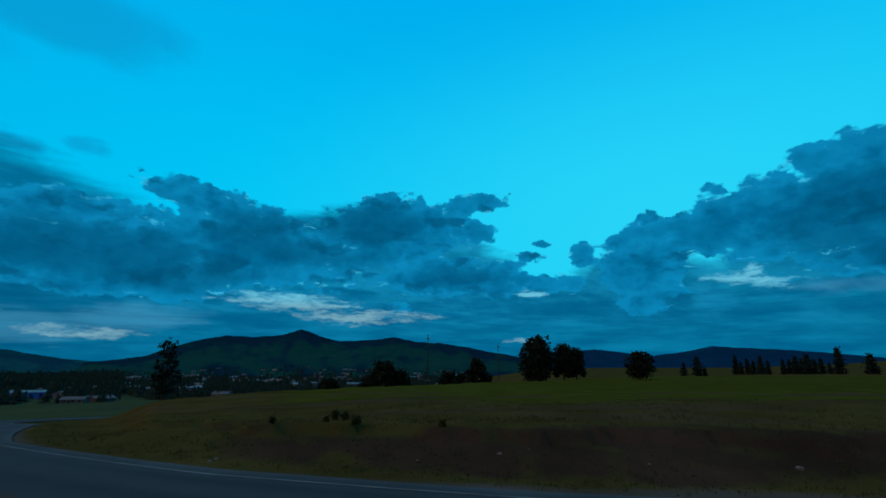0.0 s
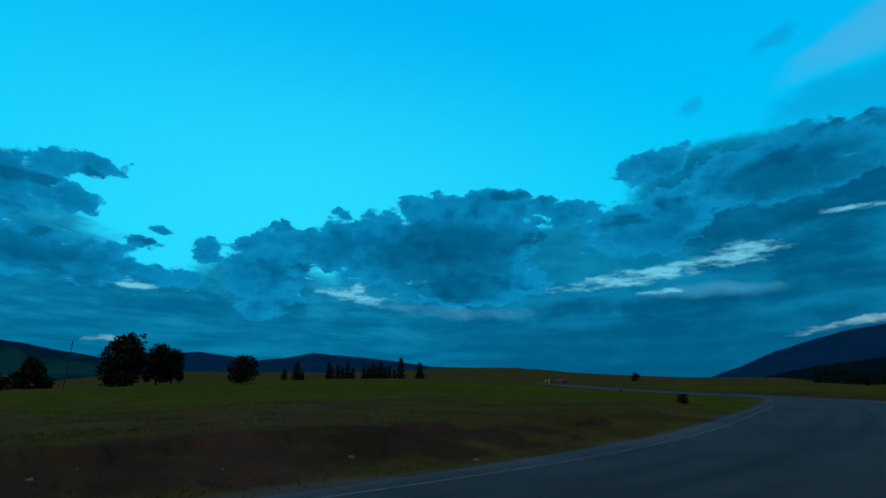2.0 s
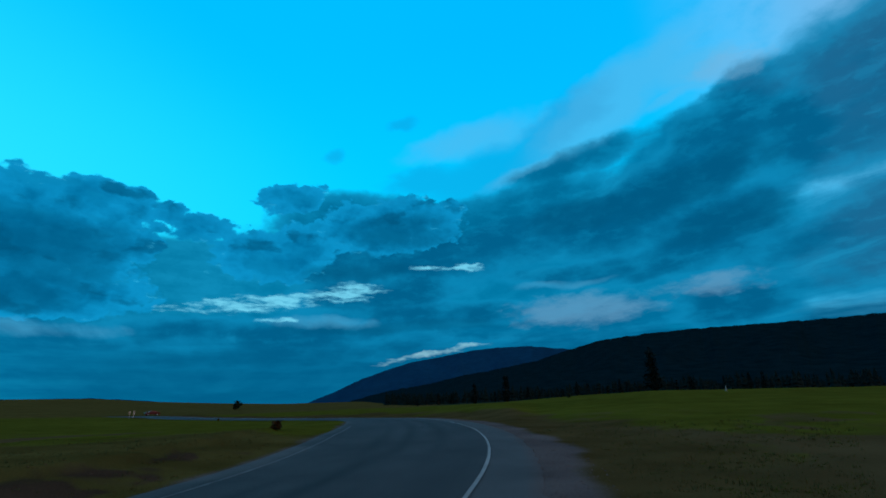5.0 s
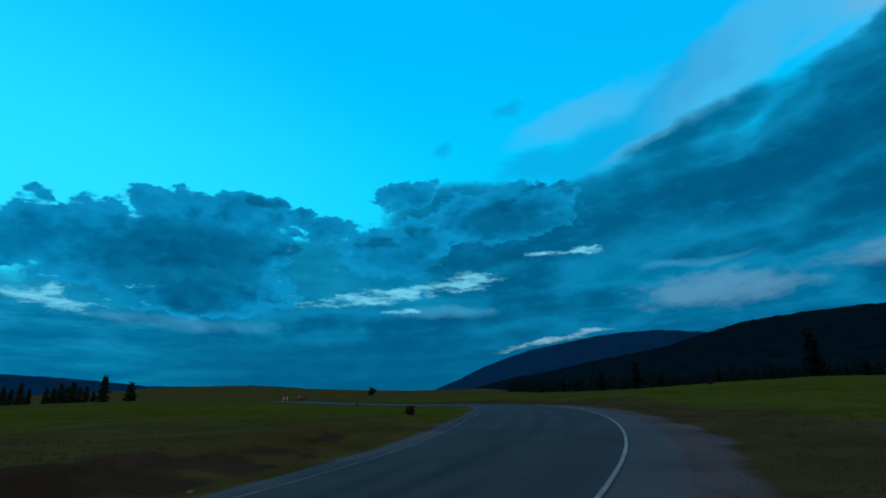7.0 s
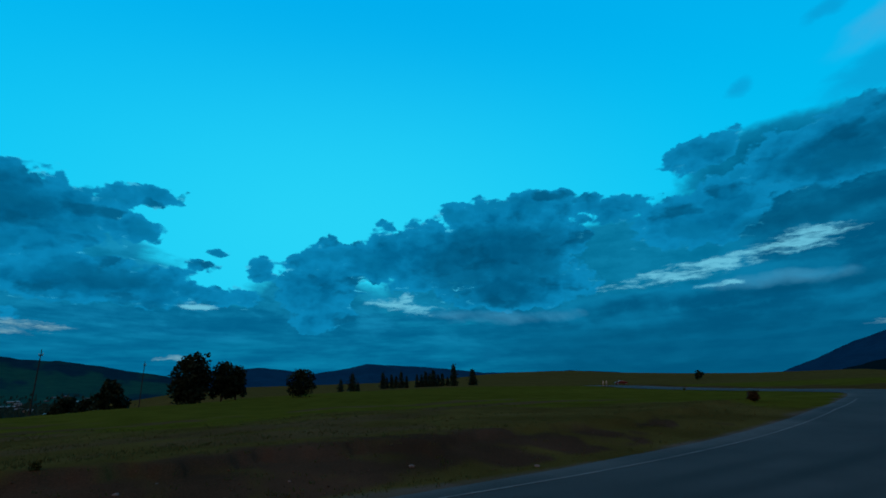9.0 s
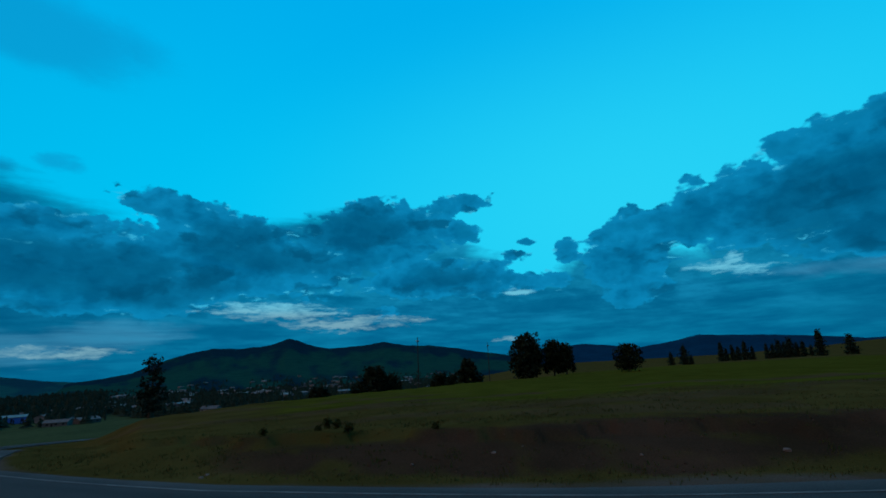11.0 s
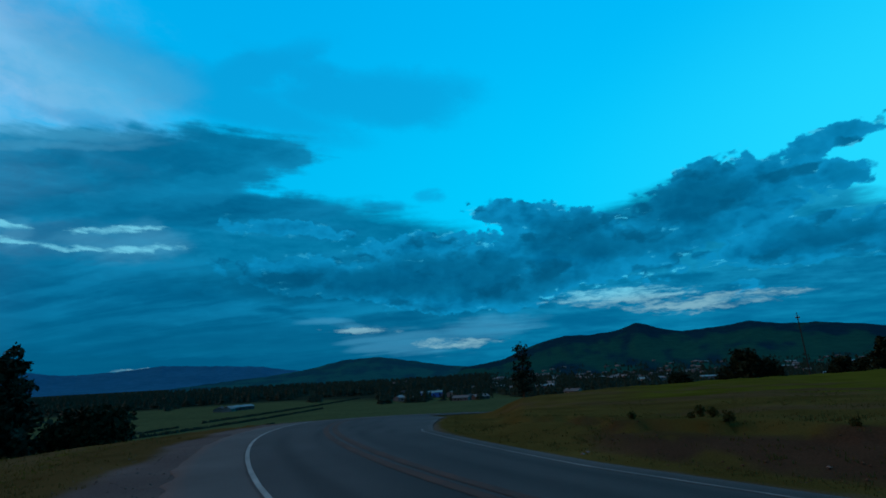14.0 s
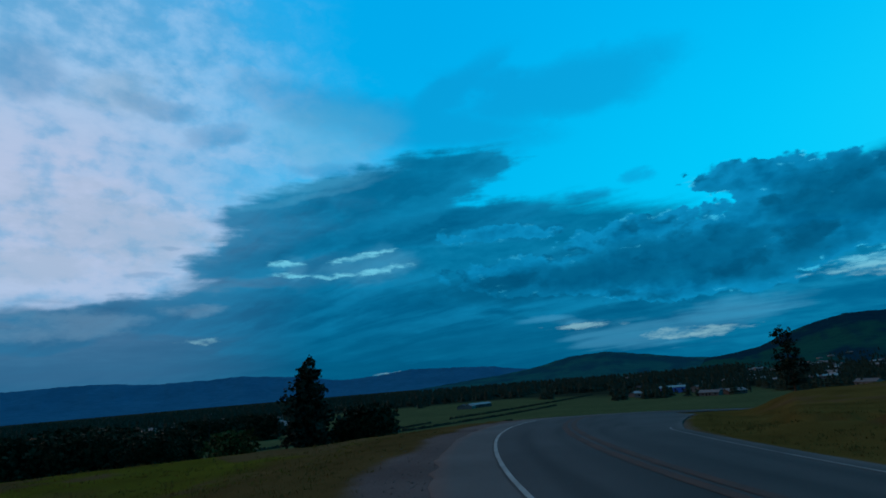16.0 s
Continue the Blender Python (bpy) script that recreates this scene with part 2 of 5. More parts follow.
tatter = grain(stretch(flat, 0.6, 1.6), 1.1, 6.0, 0.62).outputs["Fac"]
cells = sky.nodes.new("ShaderNodeTexVoronoi")
cells.feature = "SMOOTH_F1"
wire(cells.inputs["Vector"], stretch(vcalc("ADD", flat, vcalc("MULTIPLY", bend_b, (1.4, 1.0, 0))), 1.0, 1.35))
for key, value in (("Scale", 0.46), ("Detail", 2.0), ("Roughness", 0.55), ("Smoothness", 0.5)):
    cells.inputs[key].default_value = value
lobe = calc("SUBTRACT", 0.42, cells.outputs["Distance"])
puff = grain(stretch(flat, 1.0, 1.5), 0.28, 6.0, 0.55).outputs["Fac"]
# billows, and the same a little further up: the difference gives lit crowns and shaded bellies
billow = grain(stretch(bent, 1.0, 1.7), 0.15, 4.0, 0.5).outputs["Fac"]
billow_up = grain(stretch(vcalc("ADD", bent, (-0.6, 1.3, 0)), 1.0, 1.7), 0.15, 4.0, 0.5).outputs["Fac"]
crown = calc("SUBTRACT", billow, billow_up)
streak = grain(stretch(flat, 0.22, 1.5), 0.5, 6.0, 0.6).outputs["Fac"]
# streaks drawn out along the wind, which blows across the view from one horizon to the other
wind = grain(vcalc("MULTIPLY", vcalc("ADD", stretch(deck, 1.0, 1.0, -28), vcalc("MULTIPLY", bend_a, (0.25, 0.25, 0))), (0.35, 1.5, 0)), 1.7, 7.0, 0.58).outputs["Fac"]
cirrus = grain(stretch(vcalc("ADD", deck, vcalc("MULTIPLY", bend_a, (0.5, 0.5, 0))), 1.0, 0.55, 20), 1.6, 6.0, 0.6).outputs["Fac"]

curd = grain(stretch(bent_s, 0.7, 1.6), 0.42, 5.0, 0.6).outputs["Fac"]

# clear sky: deep above, pale cyan towards the glow left by the sun
glow = step(vcalc("LENGTH", vcalc("MULTIPLY", vcalc("SUBTRACT", flat, (-26, 15, 0)), (0.021, 0.042, 0))), 1.25, 0.0)
height = step(above, 12.0, 46.0)
clear = blend(height, lin(0, 205, 253), lin(0, 178, 244))
clear = blend(calc("MULTIPLY", glow, 0.75), clear, lin(48, 222, 255))
dim = step(around, 18.0, 74.0)
clear = blend(calc("MULTIPLY", dim, 0.45), clear, lin(0, 156, 224))
clear = blend(calc("MULTIPLY", step(around, -62.0, -112.0), 0.3), clear, lin(0, 158, 224))
# sunset side, behind the left shoulder: lilac and pink thin cloud over the whole western half
west = step(calc("ADD", calc("ADD", around, calc("MULTIPLY", calc("SUBTRACT", cirrus, 0.5), 44.0)), calc("MULTIPLY", above, -0.25)), 58.0, 96.0)
west = calc("MAXIMUM", west, step(around, -112.0, -150.0))
rosy = step(vcalc("LENGTH", vcalc("MULTIPLY", vcalc("SUBTRACT", bent_v, (106, 18, 0)), (0.034, 0.07, 0))), 1.2, 0.2)
lilac = blend(step(calc("MULTIPLY_ADD", cirrus, 0.5, calc("MULTIPLY", puff, 0.5)), 0.38, 0.6), lin(102, 166, 212), lin(158, 196, 232))
lilac = blend(calc("MULTIPLY", rosy, calc("MULTIPLY_ADD", step(puff, 0.3, 0.55), 0.5, 0.4)), lilac, lin(192, 198, 224))
back = step(calc("ABSOLUTE", around), 116.0, 150.0)
lilac = blend(back, lilac, lin(120, 112, 122))
clear = blend(calc("MULTIPLY", west, 0.9), clear, lilac)
# thin drawn-out cloud, darker and paler than the clear sky
hem = calc("ADD", pale.field, calc("MULTIPLY", calc("SUBTRACT", wind, 0.5), 2.2))
hem_a = step(hem, -0.35, 0.7)
clear = blend(calc("MULTIPLY", hem_a, 0.36), clear, blend(west, lin(78, 172, 222), lin(150, 190, 224)))
veil_a = step(calc("ADD", veil.field, calc("MULTIPLY", calc("SUBTRACT", cirrus, 0.5), 2.2)), -0.25, 0.8)
clear = blend(calc("MULTIPLY", veil_a, 0.42), clear, blend(west, lin(14, 132, 190), lin(84, 142, 188)))

# the low teal layer under the banks
low = step(calc("ADD", above, calc("MULTIPLY", calc("SUBTRACT", streak, 0.5), 5.0)), 11.0, 6.0)
low_tone = blend(step(streak, 0.34, 0.7), lin(0, 98, 142), lin(8, 128, 170))
# both ends of the view lie deeper in shade than the middle, and the sunset side turns grey-lilac
side = calc("MAXIMUM", step(around, 24.0, 50.0), step(around, -34.0, -56.0))
ash = step(around, 77.0, 99.0)
low_tone = blend(calc("MULTIPLY", side, 0.8), low_tone, lin(0, 82, 121))
low_tone = blend(calc("MULTIPLY", ash, 0.45), low_tone, lin(66, 114, 154))
layer = blend(low, clear, low_tone)

# broad mid-toned cloud that the banks grow out of
sheet = calc("ADD", calc("MULTIPLY", haze.field, 1.5), calc("MULTIPLY", calc("SUBTRACT", wind, 0.5), 1.5))
sheet = calc("ADD", sheet, calc("MULTIPLY", calc("SUBTRACT", streak, 0.5), 0.7))
sheet_tone = blend(step(calc("MULTIPLY_ADD", wind, 0.45, calc("MULTIPLY_ADD", curd, 0.35, calc("MULTIPLY", streak, 0.2))), 0.4, 0.62), lin(0, 97, 141), lin(18, 134, 180))
sheet_tone = blend(calc("MULTIPLY", side, 0.45), sheet_tone, lin(0, 90, 132))
sheet_tone = blend(calc("MULTIPLY", ash, 0.6), sheet_tone, lin(84, 122, 158))
layer = blend(calc("MULTIPLY", step(sheet, -0.35, 0.4), 0.9), layer, sheet_tone)

# soft drawn-out banks
fur = calc("ADD", calc("MULTIPLY_ADD", soft.field, 1.4, 0.05), calc("MULTIPLY", calc("SUBTRACT", wind, 0.5), 1.5))
fur = calc("ADD", fur, calc("MULTIPLY", calc("SUBTRACT", puff, 0.5), 1.0))
lee = step(around, 30.0, 56.0)
fur = calc("ADD", fur, calc("MULTIPLY", calc("SUBTRACT", streak, 0.5), calc("MULTIPLY", lee, 1.9)))
fur_tone = blend(step(calc("ADD", fur, calc("MULTIPLY", calc("SUBTRACT", billow, 0.5), 1.6)), 0.0, 1.4), lin(10, 128, 174), lin(0, 86, 127))
fur_tone = blend(calc("MULTIPLY", step(wind, 0.42, 0.3), 0.4), fur_tone, lin(20, 140, 184))
fur_tone = blend(calc("MULTIPLY", step(curd, 0.46, 0.7), 0.42), fur_tone, lin(8, 124, 168))
fur_tone = blend(calc("MULTIPLY", lee, 0.55), fur_tone, blend(step(wind, 0.4, 0.6), lin(0, 96, 140), lin(14, 132, 180)))
fur_tone = blend(calc("MULTIPLY", ash, 0.5), fur_tone, lin(62, 108, 148))
layer = blend(calc("MULTIPLY", step(fur, -0.3, 0.55), 0.93), layer, fur_tone)
murk = step(calc("ADD", above, calc("MULTIPLY", calc("SUBTRACT", streak, 0.5), 6.0)), 8.5, 3.5)
layer = blend(calc("MULTIPLY", murk, 0.75), layer, low_tone)

# dark heaped banks
edge = calc("ADD", calc("MULTIPLY_ADD", dark.field, 1.65, 0.12), calc("MULTIPLY", calc("SUBTRACT", puff, 0.5), 1.0))
edge = calc("ADD", edge, calc("MULTIPLY", calc("SUBTRACT", tatter, 0.5), 0.35))
edge = calc("ADD", edge, calc("MULTIPLY", lobe, 1.0))
edge = calc("ADD", edge, calc("MULTIPLY", calc("SUBTRACT", streak, 0.5), 0.3))
cover = step(edge, -0.12, 0.2)
thick = step(calc("ADD", edge, calc("MULTIPLY", calc("SUBTRACT", billow, 0.5), 2.2)), 0.0, 1.7)
tone = blend(thick, lin(10, 137, 189), lin(0, 101, 147))
tone = blend(calc("MULTIPLY", step(crown, 0.02, 0.16), 0.55), tone, lin(6, 122, 168))
tone = blend(calc("MULTIPLY", step(crown, -0.02, -0.16), 0.65), tone, lin(0, 72, 108))
tone = blend(calc("MULTIPLY", step(streak, 0.52, 0.72), 0.25), tone, lin(8, 112, 160))
tone = blend(calc("MULTIPLY", step(curd, 0.5, 0.72), 0.35), tone, lin(6, 124, 172))
tone = blend(calc("MULTIPLY", ash, 0.55), tone, lin(66, 104, 142))
layer = blend(cover, layer, tone)
# shaded hearts of the banks
belly = calc("ADD", core.field, calc("MULTIPLY", calc("SUBTRACT", puff, 0.5), 1.3))
belly = calc("ADD", belly, calc("MULTIPLY", calc("SUBTRACT", curd, 0.5), 0.9))
layer = blend(calc("MULTIPLY", step(belly, -0.35, 0.85), 0.55), layer, lin(0, 76, 113))
# light breaking through the torn rims in small flecks
fleck = grain(stretch(bent_s, 0.5, 1.5), 0.9, 5.0, 0.6).outputs["Fac"]
rim = calc("MULTIPLY", step(edge, 0.6, 0.2), step(edge, -0.35, 0.0))
fleck = calc("MULTIPLY", step(fleck, 0.58, 0.68), rim)
layer = blend(calc("MULTIPLY", fleck, calc("MULTIPLY_ADD", side, -0.45, 0.7)), layer, lin(60, 192, 232))
layer = blend(calc("MULTIPLY", step(hem, 0.0, 0.9), 0.3), layer, lin(86, 172, 212))

# slits where the light behind shows through, and rosy undersides
slit = grain(stretch(bent_s, 0.3, 1.7), 0.8, 4.0, 0.6).outputs["Fac"]
torn = calc("ADD", calc("MULTIPLY", bright.field, 1.2), calc("MULTIPLY", calc("SUBTRACT", slit, 0.5), 4.0))
torn = calc("ADD", torn, calc("MULTIPLY", calc("SUBTRACT", tatter, 0.5), 1.6))
layer = blend(calc("MULTIPLY", step(torn, -0.1, 1.15), 0.85), layer, blend(step(above, 8.0, 6.0), lin(112, 205, 232), lin(126, 178, 196)))
warm = calc("ADD", calc("ADD", pink.field, calc("MULTIPLY", calc("SUBTRACT", wind, 0.5), 1.4)), calc("MULTIPLY", calc("SUBTRACT", curd, 0.5), 2.6))
layer = blend(calc("MULTIPLY", step(warm, -0.3, 1.0), 0.3), layer, lin(128, 162, 188))

light_out = sky.nodes.new("ShaderNodeBackground")
wire(light_out.inputs[0], layer)
light_out.inputs[1].default_value = 1.0
world_out = sky.nodes.new("ShaderNodeOutputWorld")
sky.links.new(light_out.outputs[0], world_out.inputs[0])
scene.world = world
world.cycles.sampling_method, world.cycles.sample_map_resolution = "MANUAL", 512

# ---- the last warm light, wide and soft, from the sunset side ----
sun_data = bpy.data.lights.new("sun", "SUN")
sun_data.energy, sun_data.angle, sun_data.color = 0.85, radians(60), (1.0, 0.5, 0.22)
sun = new("sun", sun_data)
sun.matrix_world = look((0, 0, 60), (0.75 * 60, 0.35 * 60, 60 - 40))


# ---- materials ----
def material(name, low, high, scale=3.0, rough=0.85, metal=0.0, bump=0.3, fine=40.0, object_space=True, per_object=0.0, islands=0.0, gloss=0.05, leafy=0.0):
    """A surface whose colour wanders between two tones at a coarse and a fine scale, with relief."""
    m = bpy.data.materials.new(name)
    m.use_nodes = True
    t = m.node_tree
    b = t.nodes["Principled BSDF"]
    b.inputs["Roughness"].default_value, b.inputs["Metallic"].default_value = rough, metal
    b.inputs["Specular IOR Level"].default_value = gloss
    c = t.nodes.new("ShaderNodeTexCoord").outputs["Object"]
    n1, n2 = t.nodes.new("ShaderNodeTexNoise"), t.nodes.new("ShaderNodeTexNoise")
    for n, s, d in ((n1, scale, 4.0), (n2, fine, 3.0)):
        n.inputs["Scale"].default_value, n.inputs["Detail"].default_value = s, d
        t.links.new(c, n.inputs["Vector"])
    add = t.nodes.new("ShaderNodeMath")
    add.operation = "MULTIPLY_ADD"
    t.links.new(n2.outputs["Fac"], add.inputs[0])
    add.inputs[1].default_value = 0.6
    t.links.new(n1.outputs["Fac"], add.inputs[2])
    last = add.outputs[0]
    for amount, kind, out in ((per_object, "ShaderNodeObjectInfo", "Random"), (islands, "ShaderNodeNewGeometry", "Random Per Island")):
        if amount:
            r = t.nodes.new(kind)
            k = t.nodes.new("ShaderNodeMath")
            k.operation = "MULTIPLY_ADD"
            t.links.new(r.outputs[out], k.inputs[0])
            k.inputs[1].default_value = amount
            t.links.new(last, k.inputs[2])
            last = k.outputs[0]
    span = t.nodes.new("ShaderNodeMapRange")
    total = per_object + islands
    span.inputs[1].default_value, span.inputs[2].default_value = 0.45 + total * 0.2, 1.15 + total * 0.8
    t.links.new(last, span.inputs[0])
    mix = t.nodes.new("ShaderNodeMix")
    mix.data_type = "RGBA"
    mix.inputs[6].default_value, mix.inputs[7].default_value = (*low, 1), (*high, 1)
    t.links.new(span.outputs[0], mix.inputs[0])
    t.links.new(mix.outputs[2], b.inputs["Base Color"])
    if leafy:
        # thin blades let part of the light through
        glow_ = t.nodes.new("ShaderNodeBsdfTranslucent")
        t.links.new(mix.outputs[2], glow_.inputs["Color"])
        both = t.nodes.new("ShaderNodeMixShader")
        both.inputs[0].default_value = leafy
        t.links.new(b.outputs[0], both.inputs[1])
        t.links.new(glow_.outputs[0], both.inputs[2])
        t.links.new(both.outputs[0], t.nodes["Material Output"].inputs["Surface"])
    if bump:
        bp = t.nodes.new("ShaderNodeBump")
        bp.inputs["Strength"].default_value, bp.inputs["Distance"].default_value = bump, 0.02
        t.links.new(n2.outputs["Fac"], bp.inputs["Height"])
        t.links.new(bp.outputs[0], b.inputs["Normal"])
    return m


def layered(name, base, layers, fine=30.0, rough=0.95, bump=0.5, bump_size=0.03, gloss=0.0):
    """A ground of several soils: base tones, then (attribute, low tone, high tone) laid over by the mesh's own spread of each soil."""
    m = bpy.data.materials.new(name)
    m.use_nodes = True
    t = m.node_tree
    b = t.nodes["Principled BSDF"]
    b.inputs["Roughness"].default_value = rough
    b.inputs["Specular IOR Level"].default_value = gloss
    c = t.nodes.new("ShaderNodeTexCoord").outputs["Object"]
    noises = []
    for s, d in ((0.35, 6.0), (fine, 4.0), (0.03, 5.0)):
        n = t.nodes.new("ShaderNodeTexNoise")
        n.inputs["Scale"].default_value, n.inputs["Detail"].default_value = s, d
        t.links.new(c, n.inputs["Vector"])
        noises.append(n.outputs["Fac"])

    def tones(low, high):
        a = t.nodes.new("ShaderNodeMath")
        a.operation = "MULTIPLY_ADD"
        t.links.new(noises[1], a.inputs[0])
        a.inputs[1].default_value = 0.9
        t.links.new(noises[0], a.inputs[2])
        a2 = t.nodes.new("ShaderNodeMath")
        a2.operation = "MULTIPLY_ADD"
        t.links.new(noises[2], a2.inputs[0])
        a2.inputs[1].default_value = 0.6
        t.links.new(a.outputs[0], a2.inputs[2])
        r = t.nodes.new("ShaderNodeMapRange")
        r.inputs[1].default_value, r.inputs[2].default_value = 1.0, 1.5
        t.links.new(a2.outputs[0], r.inputs[0])
        x = t.nodes.new("ShaderNodeMix")
        x.data_type = "RGBA"
        x.inputs[6].default_value, x.inputs[7].default_value = (*low, 1), (*high, 1)
        t.links.new(r.outputs[0], x.inputs[0])
        return x.outputs[2]

    last = tones(*base)
    for attr, low, high in layers:
        at = t.nodes.new("ShaderNodeAttribute")
        at.attribute_name = attr
        ragged = t.nodes.new("ShaderNodeMath")
        ragged.operation = "MULTIPLY_ADD"
        t.links.new(noises[0], ragged.inputs[0])
        ragged.inputs[1].default_value = 0.9
        t.links.new(at.outputs["Fac"], ragged.inputs[2])
        r = t.nodes.new("ShaderNodeMapRange")
        r.interpolation_type = "SMOOTHSTEP"
        r.inputs[1].default_value, r.inputs[2].default_value = 0.62, 1.2
        t.links.new(ragged.outputs[0], r.inputs[0])
        x = t.nodes.new("ShaderNodeMix")
        x.data_type = "RGBA"
        t.links.new(r.outputs[0], x.inputs[0])
        t.links.new(last, x.inputs[6])
        t.links.new(tones(low, high), x.inputs[7])
        last = x.outputs[2]
    t.links.new(last, b.inputs["Base Color"])
    bp = t.nodes.new("ShaderNodeBump")
    bp.inputs["Strength"].default_value, bp.inputs["Distance"].default_value = bump, bump_size
    t.links.new(noises[1], bp.inputs["Height"])
    t.links.new(bp.outputs[0], b.inputs["Normal"])
    return m


M_GROUND = layered("meadow", ((0.04, 0.03, 0.008), (0.078, 0.058, 0.017)), [
    ("lush", (0.04, 0.04, 0.005), (0.068, 0.067, 0.009)),
    ("tan", (0.045, 0.03, 0.012), (0.075, 0.05, 0.022)),
    ("soil", (0.024, 0.015, 0.009), (0.058, 0.031, 0.019)),
    ("dry", (0.034, 0.023, 0.008), (0.068, 0.045, 0.017)),
    ("gravel", (0.058, 0.044, 0.041), (0.1, 0.077, 0.071)),
    ("pasture", (0.03, 0.045, 0.021), (0.052, 0.069, 0.031)),
    ("woods", (0.008, 0.013, 0.01), (0.018, 0.028, 0.018))])
# Grass and woods tones shifted towards blue-teal, with aerial haze mixed into the colour.
M_HILL = layered("haze_tinted_grassy_hillside", ((0.0035, 0.035, 0.031), (0.007, 0.053, 0.041)), [("woods", (0.002, 0.017, 0.029), (0.004, 0.026, 0.04))], fine=0.02, bump=0.8, bump_size=6.0)
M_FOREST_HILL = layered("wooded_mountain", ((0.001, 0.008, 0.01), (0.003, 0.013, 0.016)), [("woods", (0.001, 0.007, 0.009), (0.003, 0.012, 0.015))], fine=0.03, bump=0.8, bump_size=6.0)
# Dark forest with distance haze painted into its tones as blue.
M_HAZE_BLUE_HILL = layered("haze_tinted_wooded_mountain", ((0.002, 0.026, 0.055), (0.005, 0.038, 0.075)), [("woods", (0.002, 0.02, 0.045), (0.004, 0.03, 0.06))], fine=0.02, bump=0.6, bump_size=6.0)
# Paler teal than the nearer hillside: haze is part of the base colour.
M_MID_HILL = layered("haze_tinted_green_hillside", ((0.004, 0.05, 0.055), (0.009, 0.07, 0.07)), [("woods", (0.003, 0.032, 0.05), (0.006, 0.045, 0.06))], fine=0.02, bump=0.6, bump_size=6.0)
# Base tones lifted and blued to paint in the haze of distance.
M_FAR_HILL = layered("haze_tinted_far_mountain", ((0.008, 0.075, 0.14), (0.014, 0.095, 0.17)), [("woods", (0.006, 0.062, 0.12), (0.011, 0.08, 0.145))], fine=0.015, bump=0.5, bump_size=8.0)
M_ASPHALT = layered("worn_asphalt", ((0.027, 0.026, 0.026), (0.05, 0.048, 0.048)), [("patch", (0.019, 0.019, 0.019), (0.034, 0.033, 0.033)), ("pale", (0.044, 0.041, 0.04), (0.075, 0.07, 0.067))], fine=55.0, rough=0.85, bump=0.6, bump_size=0.008, gloss=0.1)
M_WHITE_LINE = material("worn_white_road_paint", (0.12, 0.12, 0.113), (0.27, 0.27, 0.258), 1.3, 0.7, bump=0.4, fine=28.0)
M_FAINT_LINE = material("faded_white_road_paint", (0.05, 0.05, 0.05), (0.17, 0.17, 0.165), 1.6, 0.8, bump=0.4, fine=24.0)
M_ORANGE_LINE = material("faded_yellow_road_paint", (0.034, 0.029, 0.027), (0.085, 0.042, 0.031), 1.1, 0.8, bump=0.4, fine=22.0)
M_NEEDLES = material("dark_pine_needles", (0.005, 0.014, 0.01), (0.017, 0.032, 0.02), 0.8, 0.8, bump=0, fine=6.0, islands=0.5)
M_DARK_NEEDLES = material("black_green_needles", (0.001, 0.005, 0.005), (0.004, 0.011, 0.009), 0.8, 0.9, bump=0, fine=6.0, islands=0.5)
M_LEAVES = material("dark_green_leaves", (0.005, 0.011, 0.006), (0.016, 0.026, 0.012), 0.8, 0.7, bump=0, fine=6.0, islands=0.5)
M_SHRUB = material("olive_shrub_leaves", (0.018, 0.024, 0.006), (0.046, 0.052, 0.013), 0.8, 0.7, bump=0, fine=6.0, islands=0.5)
M_DRY_SHRUB = material("rust_brown_shrub_leaves", (0.02, 0.013, 0.006), (0.05, 0.03, 0.012), 0.8, 0.8, bump=0, fine=6.0, islands=0.5)
M_BARK = material("rough_brown_bark", (0.03, 0.022, 0.016), (0.09, 0.065, 0.045), 2.0, 0.9, bump=0.8, fine=14.0)
M_GRASS = material("dry_grass_blades", (0.045, 0.038, 0.012), (0.09, 0.074, 0.024), 0.4, 0.8, bump=0, fine=2.0, islands=0.4, gloss=0.0, leafy=0.5)
M_GREEN_GRASS = material("green_grass_blades", (0.05, 0.053, 0.007), (0.095, 0.098, 0.013), 0.4, 0.8, bump=0, fine=2.0, islands=0.4, gloss=0.0, leafy=0.5)
M_STONE = material("pale_fieldstone", (0.07, 0.058, 0.05), (0.17, 0.14, 0.125), 3.0, 0.9, bump=0.8, fine=18.0)
M_GRAVEL = material("roadside_gravel", (0.035, 0.028, 0.025), (0.1, 0.08, 0.072), 2.0, 0.95, bump=0.4, fine=20.0, islands=0.6)
M_CLOD = material("dry_red_clay", (0.028, 0.017, 0.011), (0.075, 0.041, 0.025), 2.0, 0.95, bump=0.8, fine=16.0, islands=0.4)
M_WALL = material("pale_house_siding", (0.03, 0.031, 0.033), (0.17, 0.168, 0.165), 0.3, 0.8, bump=0.2, per_object=1.2)
M_ROOF = material("grey_shingle_roof", (0.028, 0.028, 0.032), (0.16, 0.158, 0.158), 0.5, 0.8, bump=0.3, per_object=1.4)
M_BLUE = material("blue_metal_siding", (0.04, 0.09, 0.32), (0.07, 0.14, 0.45), 0.3, 0.5, bump=0.1)
M_METAL_ROOF = material("pale_metal_roof", (0.1, 0.105, 0.11), (0.2, 0.205, 0.21), 0.3, 0.45, 0.3, bump=0.1)
M_DARK_OPEN = material("dark_doorway", (0.01, 0.01, 0.012), (0.03, 0.03, 0.03), 1.0, 0.6, bump=0)
M_RED_ROOF = material("red_metal_roof", (0.4, 0.04, 0.03), (0.6, 0.08, 0.05), 0.5, 0.5, bump=0.1)
M_POLE = material("weathered_pole_wood", (0.012, 0.012, 0.012), (0.04, 0.036, 0.032), 1.5, 0.9, bump=0.5, fine=12.0)
